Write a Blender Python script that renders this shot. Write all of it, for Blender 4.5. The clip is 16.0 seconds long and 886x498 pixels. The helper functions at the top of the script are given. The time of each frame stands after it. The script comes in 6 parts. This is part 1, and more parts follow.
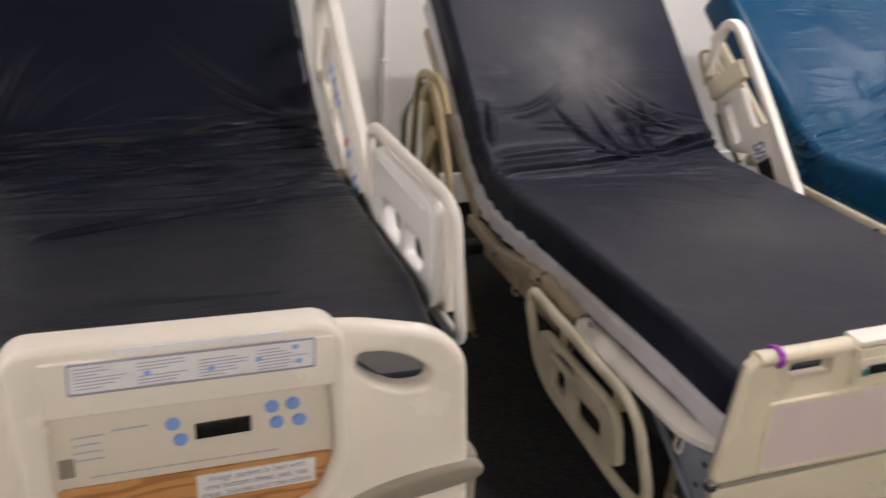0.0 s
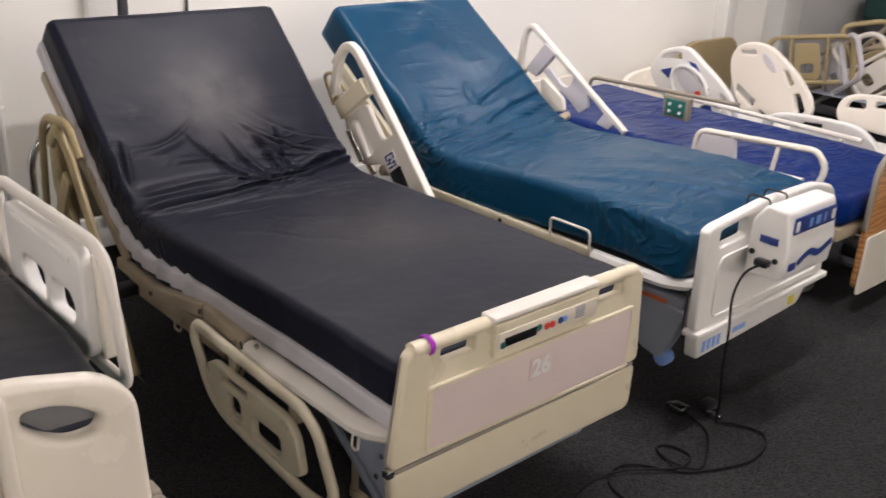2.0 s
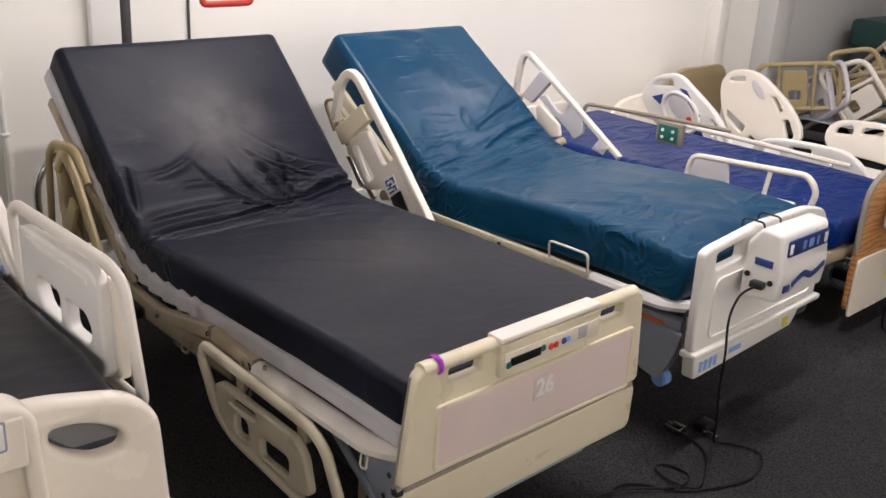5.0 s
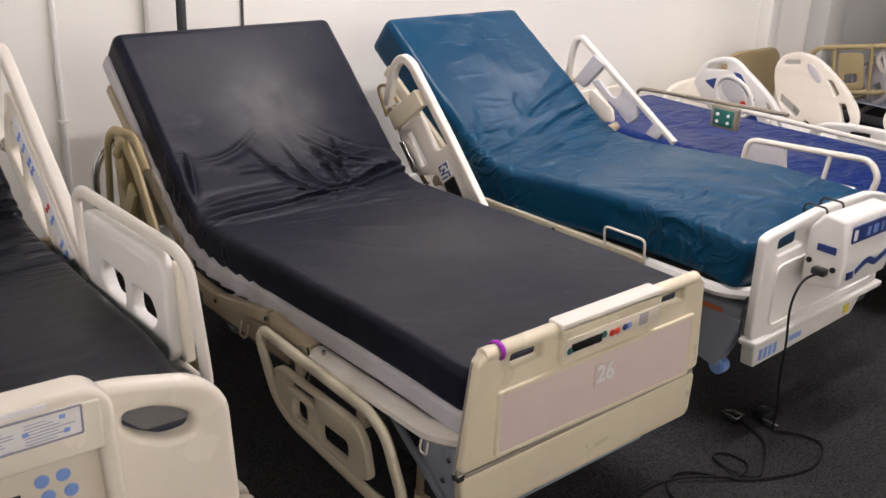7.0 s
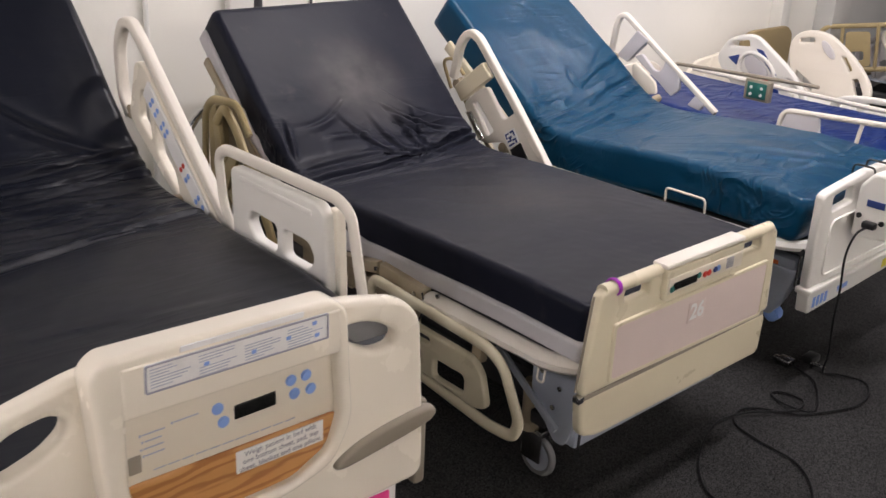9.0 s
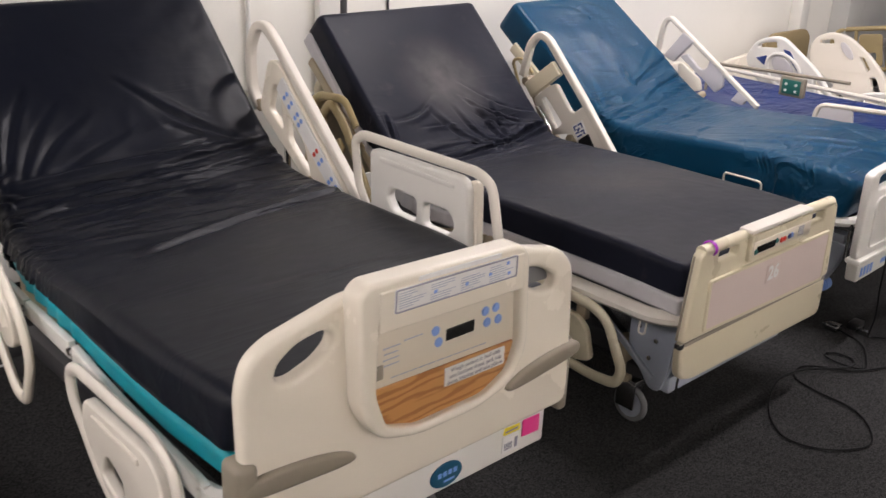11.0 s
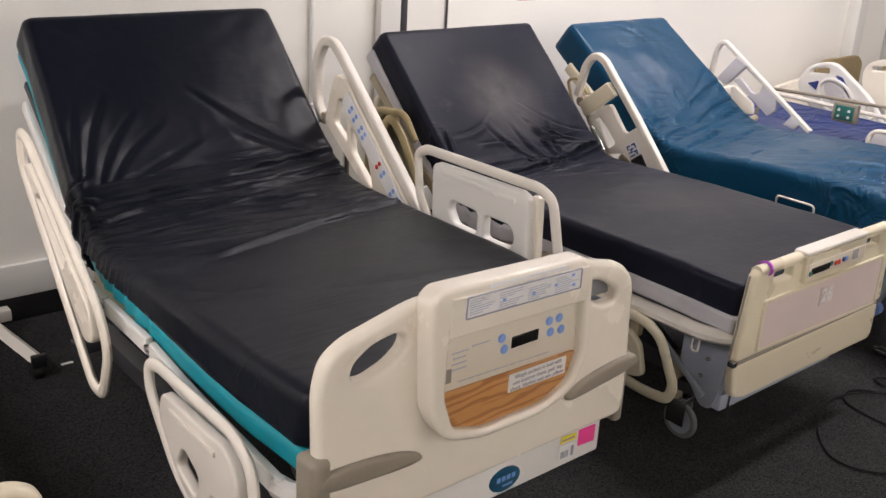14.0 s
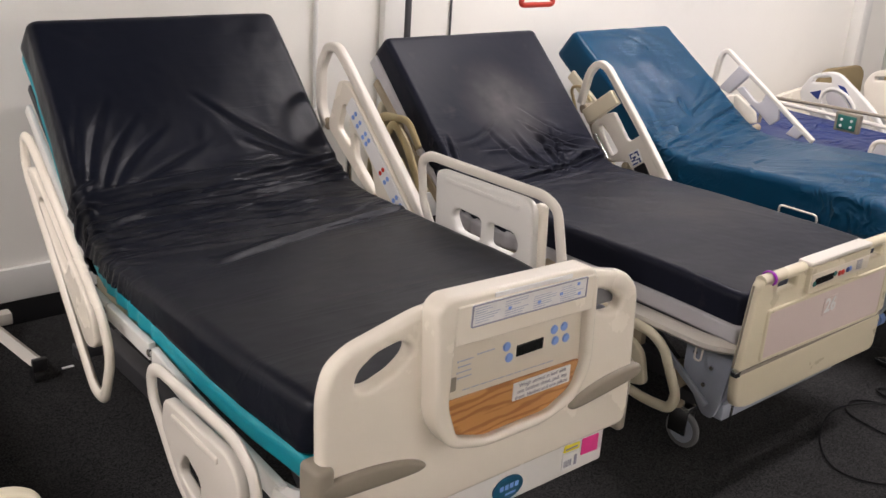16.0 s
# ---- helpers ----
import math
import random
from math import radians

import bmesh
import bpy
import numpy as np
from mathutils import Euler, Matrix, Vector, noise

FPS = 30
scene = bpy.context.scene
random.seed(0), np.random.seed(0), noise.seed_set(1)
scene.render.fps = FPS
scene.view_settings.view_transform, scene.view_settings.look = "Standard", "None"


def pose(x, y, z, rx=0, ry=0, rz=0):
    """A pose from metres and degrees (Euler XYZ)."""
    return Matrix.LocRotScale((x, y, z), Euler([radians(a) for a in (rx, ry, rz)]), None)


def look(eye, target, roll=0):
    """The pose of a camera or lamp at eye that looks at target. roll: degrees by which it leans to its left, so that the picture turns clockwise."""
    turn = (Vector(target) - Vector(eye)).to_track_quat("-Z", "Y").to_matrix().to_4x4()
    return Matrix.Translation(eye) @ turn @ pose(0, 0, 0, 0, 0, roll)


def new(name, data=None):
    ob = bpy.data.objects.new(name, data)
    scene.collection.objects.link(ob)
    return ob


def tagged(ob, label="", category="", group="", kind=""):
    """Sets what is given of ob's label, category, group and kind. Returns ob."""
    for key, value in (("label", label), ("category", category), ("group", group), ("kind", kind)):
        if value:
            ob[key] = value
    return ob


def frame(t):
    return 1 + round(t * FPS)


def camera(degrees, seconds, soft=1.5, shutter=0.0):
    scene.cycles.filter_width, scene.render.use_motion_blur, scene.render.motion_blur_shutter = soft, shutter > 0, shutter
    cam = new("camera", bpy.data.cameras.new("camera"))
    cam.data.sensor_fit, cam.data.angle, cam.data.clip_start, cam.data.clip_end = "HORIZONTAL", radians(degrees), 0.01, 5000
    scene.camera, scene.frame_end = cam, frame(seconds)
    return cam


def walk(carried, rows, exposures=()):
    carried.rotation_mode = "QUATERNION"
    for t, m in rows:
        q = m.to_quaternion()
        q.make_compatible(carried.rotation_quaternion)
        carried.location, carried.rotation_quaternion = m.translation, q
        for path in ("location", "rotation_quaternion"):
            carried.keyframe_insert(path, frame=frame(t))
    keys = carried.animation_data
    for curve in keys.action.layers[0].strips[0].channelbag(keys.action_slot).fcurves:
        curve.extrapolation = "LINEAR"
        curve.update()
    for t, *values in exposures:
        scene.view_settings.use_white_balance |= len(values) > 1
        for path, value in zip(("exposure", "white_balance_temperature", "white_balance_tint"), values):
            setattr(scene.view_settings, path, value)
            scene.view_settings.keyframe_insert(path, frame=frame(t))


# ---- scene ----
cam = camera(49.1, 16.0, shutter=0.5)
PATH = [
    (0, (0.374, -0.063, 1.738), (1.043, 1.633, 0.916), 3.0),
    (0.5, (0.404, -0.068, 1.738), (1.284, 1.535, 0.929), 3.1),
    (1, (0.402, -0.078, 1.739), (1.384, 1.469, 0.936), 2.7),
    (1.5, (0.372, -0.107, 1.752), (1.506, 1.343, 0.97), 3.0),
    (2, (0.334, -0.149, 1.774), (1.603, 1.206, 1.03), 3.1),
    (2.5, (0.286, -0.18, 1.785), (1.607, 1.147, 1.082), 3.9),
    (3, (0.265, -0.176, 1.786), (1.598, 1.144, 1.095), 4.0),
    (5.3, (0.261, -0.153, 1.787), (1.543, 1.214, 1.086), 3.0),
    (5.5, (0.267, -0.146, 1.781), (1.533, 1.229, 1.07), 3.0),
    (6, (0.273, -0.14, 1.78), (1.527, 1.244, 1.063), 2.9),
    (6.5, (0.255, -0.131, 1.783), (1.501, 1.264, 1.073), 3.0),
    (7, (0.233, -0.123, 1.777), (1.461, 1.28, 1.053), 2.4),
    (7.5, (0.23, -0.121, 1.758), (1.414, 1.304, 1.004), 4.1),
    (8, (0.088, -0.078, 1.771), (1.287, 1.34, 1.029), 2.9),
    (8.2, (0.003, -0.063, 1.769), (1.223, 1.338, 1.028), 2.8),
    (10.3, (-0.597, -0.186, 1.808), (0.673, 1.161, 1.05), 2.7),
    (10.5, (-0.671, -0.169, 1.805), (0.603, 1.187, 1.073), 2.4),
    (11, (-0.827, -0.156, 1.81), (0.446, 1.198, 1.072), 2.4),
    (11.5, (-0.891, -0.161, 1.821), (0.335, 1.24, 1.092), 2.9),
    (12, (-0.91, -0.174, 1.824), (0.303, 1.249, 1.114), 3.2),
    (12.5, (-0.918, -0.174, 1.826), (0.301, 1.242, 1.113), 3.3),
    (13, (-0.932, -0.179, 1.826), (0.287, 1.242, 1.122), 3.2),
    (13.5, (-0.934, -0.177, 1.822), (0.291, 1.239, 1.118), 3.3),
    (14, (-0.937, -0.172, 1.821), (0.286, 1.243, 1.113), 3.2),
    (14.5, (-0.939, -0.163, 1.821), (0.291, 1.25, 1.122), 3.6),
    (15, (-0.941, -0.158, 1.821), (0.293, 1.254, 1.125), 3.5),
    (15.5, (-0.941, -0.153, 1.821), (0.292, 1.259, 1.124), 3.6),
    (16, (-0.944, -0.157, 1.822), (0.283, 1.26, 1.125), 3.7),
]
walk(cam, [(t, look(eye, target, roll)) for t, eye, target, roll in PATH])

scene.view_settings.exposure = -0.08

# ---- world and lamps ----
world = bpy.data.worlds.new("world")
scene.world = world
world.use_nodes = True
world.node_tree.nodes["Background"].inputs[0].default_value = (0.55, 0.6, 0.7, 1)
world.node_tree.nodes["Background"].inputs[1].default_value = 0.02


def tube_lamp(x, y, z, lx, ly, tilt, watts):
    d = bpy.data.lights.new("unseen_lamp", "AREA")
    d.shape, d.size, d.size_y, d.energy, d.color = "RECTANGLE", lx, ly, watts, (1.0, 0.925, 0.94)
    ob = new("unseen_lamp", d)
    ob.location, ob.rotation_euler = (x, y, z), (radians(tilt), 0, 0)
    return ob


CEIL = 3.3
# unseen strip lamps over the foot ends and over the head ends
for lx_, w_ in ((-2.6, 62), (2.95, 60), (5.9, 40), (8.2, 14)):
    tube_lamp(lx_, 1.15, CEIL - 0.08, 1.2, 0.14, 0, w_)
for lx_, w_ in ((-2.6, 44), (2.95, 46), (5.4, 30)):
    tube_lamp(lx_, 2.75, CEIL - 0.10, 1.2, 0.14, 28, w_)
# added fill row: washes the opposite unseen wall, whose bounce brightens the footboards
for lx_, w_ in ((-1.2, 80), (1.6, 116), (4.6, 90)):
    tube_lamp(lx_, -2.3, CEIL - 0.14, 1.8, 0.25, -40, w_)


# ---- materials ----
def mat(name, color, rough=0.5, metal=0.0, var=0.12, scale=6.0, fine=120.0, bump=0.05, coat=0.0, spec=0.5, rvar=0.15, dist=0.002):
    m = bpy.data.materials.new(name)
    m.use_nodes = True
    nt = m.node_tree
    b = nt.nodes["Principled BSDF"]
    b.inputs["Metallic"].default_value = metal
    b.inputs["Coat Weight"].default_value = coat
    b.inputs["Specular IOR Level"].default_value = spec
    tc = nt.nodes.new("ShaderNodeTexCoord")
    n1 = nt.nodes.new("ShaderNodeTexNoise")
    n1.inputs["Scale"].default_value, n1.inputs["Detail"].default_value = scale, 6
    n2 = nt.nodes.new("ShaderNodeTexNoise")
    n2.inputs["Scale"].default_value, n2.inputs["Detail"].default_value = fine, 3
    for n in (n1, n2):
        nt.links.new(tc.outputs["Object"], n.inputs["Vector"])
    mx = nt.nodes.new("ShaderNodeMix")
    mx.data_type = "RGBA"
    mx.inputs[6].default_value = (*[c * (1 - var) for c in color], 1)
    mx.inputs[7].default_value = (*[min(1, c * (1 + var)) for c in color], 1)
    add = nt.nodes.new("ShaderNodeMath")
    add.operation = "MULTIPLY_ADD"
    add.inputs[1].default_value, add.inputs[2].default_value = 0.4, -0.2
    nt.links.new(n2.outputs["Fac"], add.inputs[0])
    add2 = nt.nodes.new("ShaderNodeMath")
    nt.links.new(n1.outputs["Fac"], add2.inputs[0])
    nt.links.new(add.outputs[0], add2.inputs[1])
    nt.links.new(add2.outputs[0], mx.inputs[0])
    nt.links.new(mx.outputs[2], b.inputs["Base Color"])
    r = nt.nodes.new("ShaderNodeMapRange")
    r.inputs["To Min"].default_value, r.inputs["To Max"].default_value = max(0.03, rough - rvar), min(1, rough + rvar)
    nt.links.new(n1.outputs["Fac"], r.inputs["Value"])
    nt.links.new(r.outputs[0], b.inputs["Roughness"])
    bp = nt.nodes.new("ShaderNodeBump")
    bp.inputs["Strength"].default_value, bp.inputs["Distance"].default_value = bump, dist
    nt.links.new(n2.outputs["Fac"], bp.inputs["Height"])
    nt.links.new(bp.outputs[0], b.inputs["Normal"])
    return m


def worn(m, color, scale, lo, hi, amount):
    """Lays smudges and scuffs of another colour over a material."""
    nt = m.node_tree
    b = nt.nodes["Principled BSDF"]
    src = b.inputs["Base Color"].links[0].from_socket
    tc = nt.nodes.new("ShaderNodeTexCoord")
    n = nt.nodes.new("ShaderNodeTexNoise")
    n.inputs["Scale"].default_value, n.inputs["Detail"].default_value, n.inputs["Roughness"].default_value = scale, 9, 0.65
    nt.links.new(tc.outputs["Object"], n.inputs["Vector"])
    r = nt.nodes.new("ShaderNodeMapRange")
    r.inputs["From Min"].default_value, r.inputs["From Max"].default_value, r.inputs["To Max"].default_value = lo, hi, amount
    nt.links.new(n.outputs["Fac"], r.inputs["Value"])
    mx = nt.nodes.new("ShaderNodeMix")
    mx.data_type = "RGBA"
    mx.inputs[7].default_value = (*color, 1)
    nt.links.new(r.outputs[0], mx.inputs[0])
    nt.links.new(src, mx.inputs[6])
    nt.links.new(mx.outputs[2], b.inputs["Base Color"])
    return m


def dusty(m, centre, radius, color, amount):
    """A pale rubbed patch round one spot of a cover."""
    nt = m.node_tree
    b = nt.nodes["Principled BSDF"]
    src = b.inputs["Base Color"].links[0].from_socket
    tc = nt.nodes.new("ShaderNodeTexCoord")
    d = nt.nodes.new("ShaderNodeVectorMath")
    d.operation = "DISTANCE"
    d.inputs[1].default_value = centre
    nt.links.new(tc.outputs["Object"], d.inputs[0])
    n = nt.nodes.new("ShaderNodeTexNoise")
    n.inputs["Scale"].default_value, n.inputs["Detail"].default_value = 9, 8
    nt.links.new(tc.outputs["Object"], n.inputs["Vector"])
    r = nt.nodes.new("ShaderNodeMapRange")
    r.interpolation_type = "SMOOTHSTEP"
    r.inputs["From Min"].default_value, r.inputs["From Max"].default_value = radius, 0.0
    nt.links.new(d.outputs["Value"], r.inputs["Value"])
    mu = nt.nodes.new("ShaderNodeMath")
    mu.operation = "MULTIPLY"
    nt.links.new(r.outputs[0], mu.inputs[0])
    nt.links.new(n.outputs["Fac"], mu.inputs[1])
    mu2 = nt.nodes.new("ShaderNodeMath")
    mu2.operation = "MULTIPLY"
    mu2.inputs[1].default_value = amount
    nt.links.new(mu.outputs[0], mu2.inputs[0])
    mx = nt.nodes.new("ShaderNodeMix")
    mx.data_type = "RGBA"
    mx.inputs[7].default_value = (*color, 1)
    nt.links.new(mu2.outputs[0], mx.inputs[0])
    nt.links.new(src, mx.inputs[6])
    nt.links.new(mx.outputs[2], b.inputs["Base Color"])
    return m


def crinkled(m, y0, spread, stretch, scale, dist, floor=0.0, turn=0.0):
    """Fine sharp creases of a loose cover, running mostly across it and thickest round one line."""
    nt = m.node_tree
    b = nt.nodes["Principled BSDF"]
    src = b.inputs["Normal"].links[0].from_socket
    tc = nt.nodes.new("ShaderNodeTexCoord")
    mp = nt.nodes.new("ShaderNodeMapping")
    mp.inputs["Scale"].default_value = stretch
    mp.inputs["Rotation"].default_value = (0, 0, radians(turn))
    nt.links.new(tc.outputs["Object"], mp.inputs["Vector"])
    n = nt.nodes.new("ShaderNodeTexNoise")
    n.inputs["Scale"].default_value, n.inputs["Detail"].default_value, n.inputs["Distortion"].default_value = scale, 2.5, 0.7
    nt.links.new(mp.outputs[0], n.inputs["Vector"])

    def step(op, a, c=None):
        q = nt.nodes.new("ShaderNodeMath")
        q.operation = op
        for k, v in enumerate((a, c)):
            if v is None:
                continue
            if isinstance(v, (int, float)):
                q.inputs[k].default_value = v
            else:
                nt.links.new(v, q.inputs[k])
        return q.outputs[0]

    ridge = step("POWER", step("SUBTRACT", 1.0, step("MULTIPLY", step("ABSOLUTE", step("SUBTRACT", n.outputs["Fac"], 0.5)), 3.0)), 3.0)
    sep = nt.nodes.new("ShaderNodeSeparateXYZ")
    nt.links.new(tc.outputs["Object"], sep.inputs[0])
    r = nt.nodes.new("ShaderNodeMapRange")
    r.interpolation_type = "SMOOTHSTEP"
    r.inputs["From Min"].default_value, r.inputs["From Max"].default_value, r.inputs["To Min"].default_value, r.inputs["To Max"].default_value = 0.0, spread, 1.0, floor
    nt.links.new(step("ABSOLUTE", step("SUBTRACT", sep.outputs["Y"], y0)), r.inputs["Value"])
    patch = nt.nodes.new("ShaderNodeTexNoise")
    patch.inputs["Scale"].default_value = 3.5
    nt.links.new(tc.outputs["Object"], patch.inputs["Vector"])
    pr = nt.nodes.new("ShaderNodeMapRange")
    pr.inputs["From Min"].default_value, pr.inputs["From Max"].default_value = 0.38, 0.62
    nt.links.new(patch.outputs["Fac"], pr.inputs["Value"])
    bp = nt.nodes.new("ShaderNodeBump")
    bp.inputs["Strength"].default_value, bp.inputs["Distance"].default_value = 1.0, dist
    nt.links.new(step("MULTIPLY", step("MULTIPLY", ridge, r.outputs[0]), pr.outputs[0]), bp.inputs["Height"])
    nt.links.new(src, bp.inputs["Normal"])
    nt.links.new(bp.outputs[0], b.inputs["Normal"])
    return m


def speckled(m):
    """Pale and dark flecks of a tufted carpet."""
    nt = m.node_tree
    b = nt.nodes["Principled BSDF"]
    src = b.inputs["Base Color"].links[0].from_socket
    tc = nt.nodes.new("ShaderNodeTexCoord")
    v = nt.nodes.new("ShaderNodeTexVoronoi")
    v.inputs["Scale"].default_value = 240
    nt.links.new(tc.outputs["Object"], v.inputs["Vector"])
    sep = nt.nodes.new("ShaderNodeSeparateColor")
    nt.links.new(v.outputs["Color"], sep.inputs[0])
    r = nt.nodes.new("ShaderNodeMapRange")
    r.inputs["From Min"].default_value, r.inputs["To Min"].default_value, r.inputs["To Max"].default_value = 0.0, 0.4, 1.75
    nt.links.new(sep.outputs[0], r.inputs["Value"])
    mu = nt.nodes.new("ShaderNodeVectorMath")
    mu.operation = "SCALE"
    nt.links.new(src, mu.inputs[0])
    nt.links.new(r.outputs[0], mu.inputs["Scale"])
    nt.links.new(mu.outputs[0], b.inputs["Base Color"])
    return m


def wood(name, a, c):
    m = mat(name, a, 0.42, fine=60, bump=0.03)
    nt = m.node_tree
    b = nt.nodes["Principled BSDF"]
    tc = nt.nodes.new("ShaderNodeTexCoord")
    mp = nt.nodes.new("ShaderNodeMapping")
    mp.inputs["Scale"].default_value = (1.0, 1.0, 5.0)
    nt.links.new(tc.outputs["Object"], mp.inputs["Vector"])
    w = nt.nodes.new("ShaderNodeTexWave")
    w.wave_type, w.bands_direction = "BANDS", "Z"
    w.inputs["Scale"].default_value, w.inputs["Distortion"].default_value = 2.6, 11.0
    w.inputs["Detail"].default_value, w.inputs["Detail Scale"].default_value = 3, 1.6
    nt.links.new(mp.outputs[0], w.inputs["Vector"])
    ramp = nt.nodes.new("ShaderNodeValToRGB")
    ramp.color_ramp.elements[0].color, ramp.color_ramp.elements[1].color = (*c, 1), (*a, 1)
    ramp.color_ramp.elements[0].position, ramp.color_ramp.elements[1].position = 0.1, 0.6
    nt.links.new(w.outputs["Fac"], ramp.inputs[0])
    nt.links.new(ramp.outputs[0], b.inputs["Base Color"])
    return m


M_WALL = worn(mat("wall_paint", (0.85, 0.83, 0.77), 0.7, var=0.03, scale=1.3, fine=90, bump=0.08), (0.55, 0.52, 0.45), 1.1, 0.55, 0.8, 0.25)
M_WALL2 = mat("grey_wall_tone", (0.55, 0.55, 0.53), 0.7, var=0.06, scale=1.5, fine=90, bump=0.08)
M_TRIM = mat("white_trim", (0.78, 0.77, 0.73), 0.5, var=0.04)
M_CEIL = mat("ceiling_paint", (0.10, 0.10, 0.10), 0.8, var=0.04)
M_CARPET = speckled(mat("carpet", (0.034, 0.0335, 0.034), 0.95, var=0.35, scale=3.5, fine=260, bump=0.9, spec=0.08, dist=0.008))
M_BLACK = worn(mat("black_vinyl", (0.007, 0.0085, 0.015), 0.33, var=0.3, scale=3, fine=260, bump=0.05, spec=0.145, rvar=0.05), (0.02, 0.02, 0.023), 5, 0.58, 0.85, 0.4)
M_CHAR = worn(mat("charcoal_nylon", (0.0125, 0.014, 0.0235), 0.38, var=0.2, scale=3, fine=330, bump=0.06, spec=0.11), (0.12, 0.11, 0.11), 7, 0.6, 0.85, 0.3)
worn(M_CHAR, (0.5, 0.48, 0.46), 55, 0.73, 0.76, 0.6)
M_TEAL = worn(mat("teal_nylon", (0.002, 0.046, 0.105), 0.33, var=0.18, scale=3, fine=330, bump=0.05, spec=0.18), (0.02, 0.11, 0.19), 5, 0.6, 0.85, 0.3)
crinkled(M_BLACK, 1.28, 0.42, (0.55, 5.0, 5.0), 2.4, 0.014, 0.05, 7)
crinkled(M_CHAR, 1.38, 0.34, (0.8, 3.4, 3.4), 3.0, 0.011, 0.0, -12)
crinkled(M_TEAL, 1.22, 0.42, (0.8, 3.6, 3.6), 3.0, 0.013, 0.12, 12)
crinkled(M_TEAL, 0.35, 0.5, (0.9, 2.4, 2.4), 3.2, 0.012, 0.0, 35)
M_TEALPAD = mat("turquoise_cover", (0.004, 0.29, 0.36), 0.42, var=0.15)
M_BLUE = mat("royal_blue_vinyl", (0.001, 0.018, 0.13), 0.34, var=0.25, scale=4, spec=0.14)
crinkled(M_BLUE, 0.8, 1.2, (1.0, 2.0, 2.0), 4.0, 0.014, 0.6, 30)
M_PAD = mat("pale_grey_sheet", (0.55, 0.53, 0.55), 0.7, var=0.08, scale=8)
M_CREAM = worn(mat("cream_plastic", (0.83, 0.765, 0.655), 0.24, var=0.04, fine=300, bump=0.03), (0.5, 0.43, 0.33), 26, 0.6, 1.0, 0.08)
M_CREAM2 = worn(mat("yellowed_plastic", (0.70, 0.63, 0.47), 0.30, var=0.05, fine=300, bump=0.03), (0.48, 0.4, 0.25), 22, 0.6, 0.95, 0.2)
M_RAIL = worn(mat("off_white_rail", (0.76, 0.71, 0.635), 0.35, var=0.04, fine=300, bump=0.03), (0.4, 0.33, 0.25), 14, 0.64, 0.8, 0.4)
M_OLD = worn(mat("olive_yellow_rail", (0.42, 0.33, 0.17), 0.42, var=0.1), (0.2, 0.16, 0.1), 10, 0.6, 0.8, 0.4)
M_WHITE = worn(mat("white_plastic", (0.78, 0.76, 0.72), 0.33, var=0.03, fine=300, bump=0.03), (0.45, 0.4, 0.33), 12, 0.66, 0.82, 0.35)
M_LILAC = worn(mat("lilac_panel", (0.70, 0.585, 0.55), 0.42, var=0.05, fine=300), (0.5, 0.42, 0.36), 8, 0.6, 0.85, 0.4)
M_TAUPE = mat("taupe_bumper", (0.27, 0.235, 0.185), 0.5, var=0.08)
M_STEEL = mat("painted_steel", (0.36, 0.39, 0.46), 0.42, metal=0.1, var=0.1, scale=10)
M_DKSTEEL = mat("dark_frame", (0.07, 0.07, 0.075), 0.5, metal=0.4, var=0.2)
M_TANSTEEL = worn(mat("tan_frame", (0.40, 0.33, 0.23), 0.45, var=0.08), (0.2, 0.16, 0.12), 10, 0.58, 0.8, 0.5)
M_CHROME = mat("chrome", (0.62, 0.62, 0.62), 0.18, metal=1.0, var=0.05, rvar=0.08)
M_RUBBER = mat("grey_rubber", (0.16, 0.16, 0.165), 0.6, var=0.15)
M_BLACKP = mat("black_plastic", (0.012, 0.012, 0.013), 0.35, var=0.2)
M_CORD = mat("black_cord", (0.006, 0.006, 0.007), 0.6, var=0.2, spec=0.2)
M_LCD = mat("dark_display", (0.01, 0.011, 0.01), 0.12, var=0.1, bump=0.0)
M_FAINT = mat("faint_print", (0.40, 0.42, 0.52), 0.4, var=0.1)
M_LAMINATE = worn(mat("laminated_label", (0.82, 0.81, 0.80), 0.16, var=0.04), (0.5, 0.48, 0.5), 30, 0.55, 0.8, 0.4)
M_PANEL = mat("beige_keypad", (0.70, 0.63, 0.52), 0.34, var=0.03)
M_LABEL = mat("paper_label", (0.80, 0.79, 0.78), 0.35, var=0.03)
M_INK = mat("grey_print", (0.30, 0.30, 0.36), 0.6)
M_BLUEPR = mat("blue_print", (0.22, 0.36, 0.74), 0.45, var=0.1)
M_NAVY = mat("navy_decal", (0.02, 0.045, 0.2), 0.35, var=0.1)
M_DISC = mat("petrol_disc", (0.008, 0.09, 0.17), 0.3, var=0.1)
M_PINK = mat("pink_sticker", (0.85, 0.06, 0.30), 0.5, var=0.05)
M_YELLOW = mat("yellow_sticker", (0.80, 0.68, 0.05), 0.5, var=0.05)
M_RED = mat("red_plastic", (0.62, 0.05, 0.03), 0.35, var=0.08)
M_PURPLE = mat("purple_tape", (0.33, 0.02, 0.42), 0.3, var=0.1)
M_GREEN = mat("green_button", (0.015, 0.13, 0.11), 0.45)
M_DKGREEN = mat("dark_green_vinyl", (0.012, 0.05, 0.045), 0.45, var=0.2)
M_ORANGE = mat("orange_plastic", (0.7, 0.16, 0.04), 0.45)
M_TAN = mat("tan_card", (0.30, 0.23, 0.12), 0.7, var=0.15)
M_WOOD = wood("oak_laminate", (0.56, 0.28, 0.10), (0.38, 0.16, 0.05))


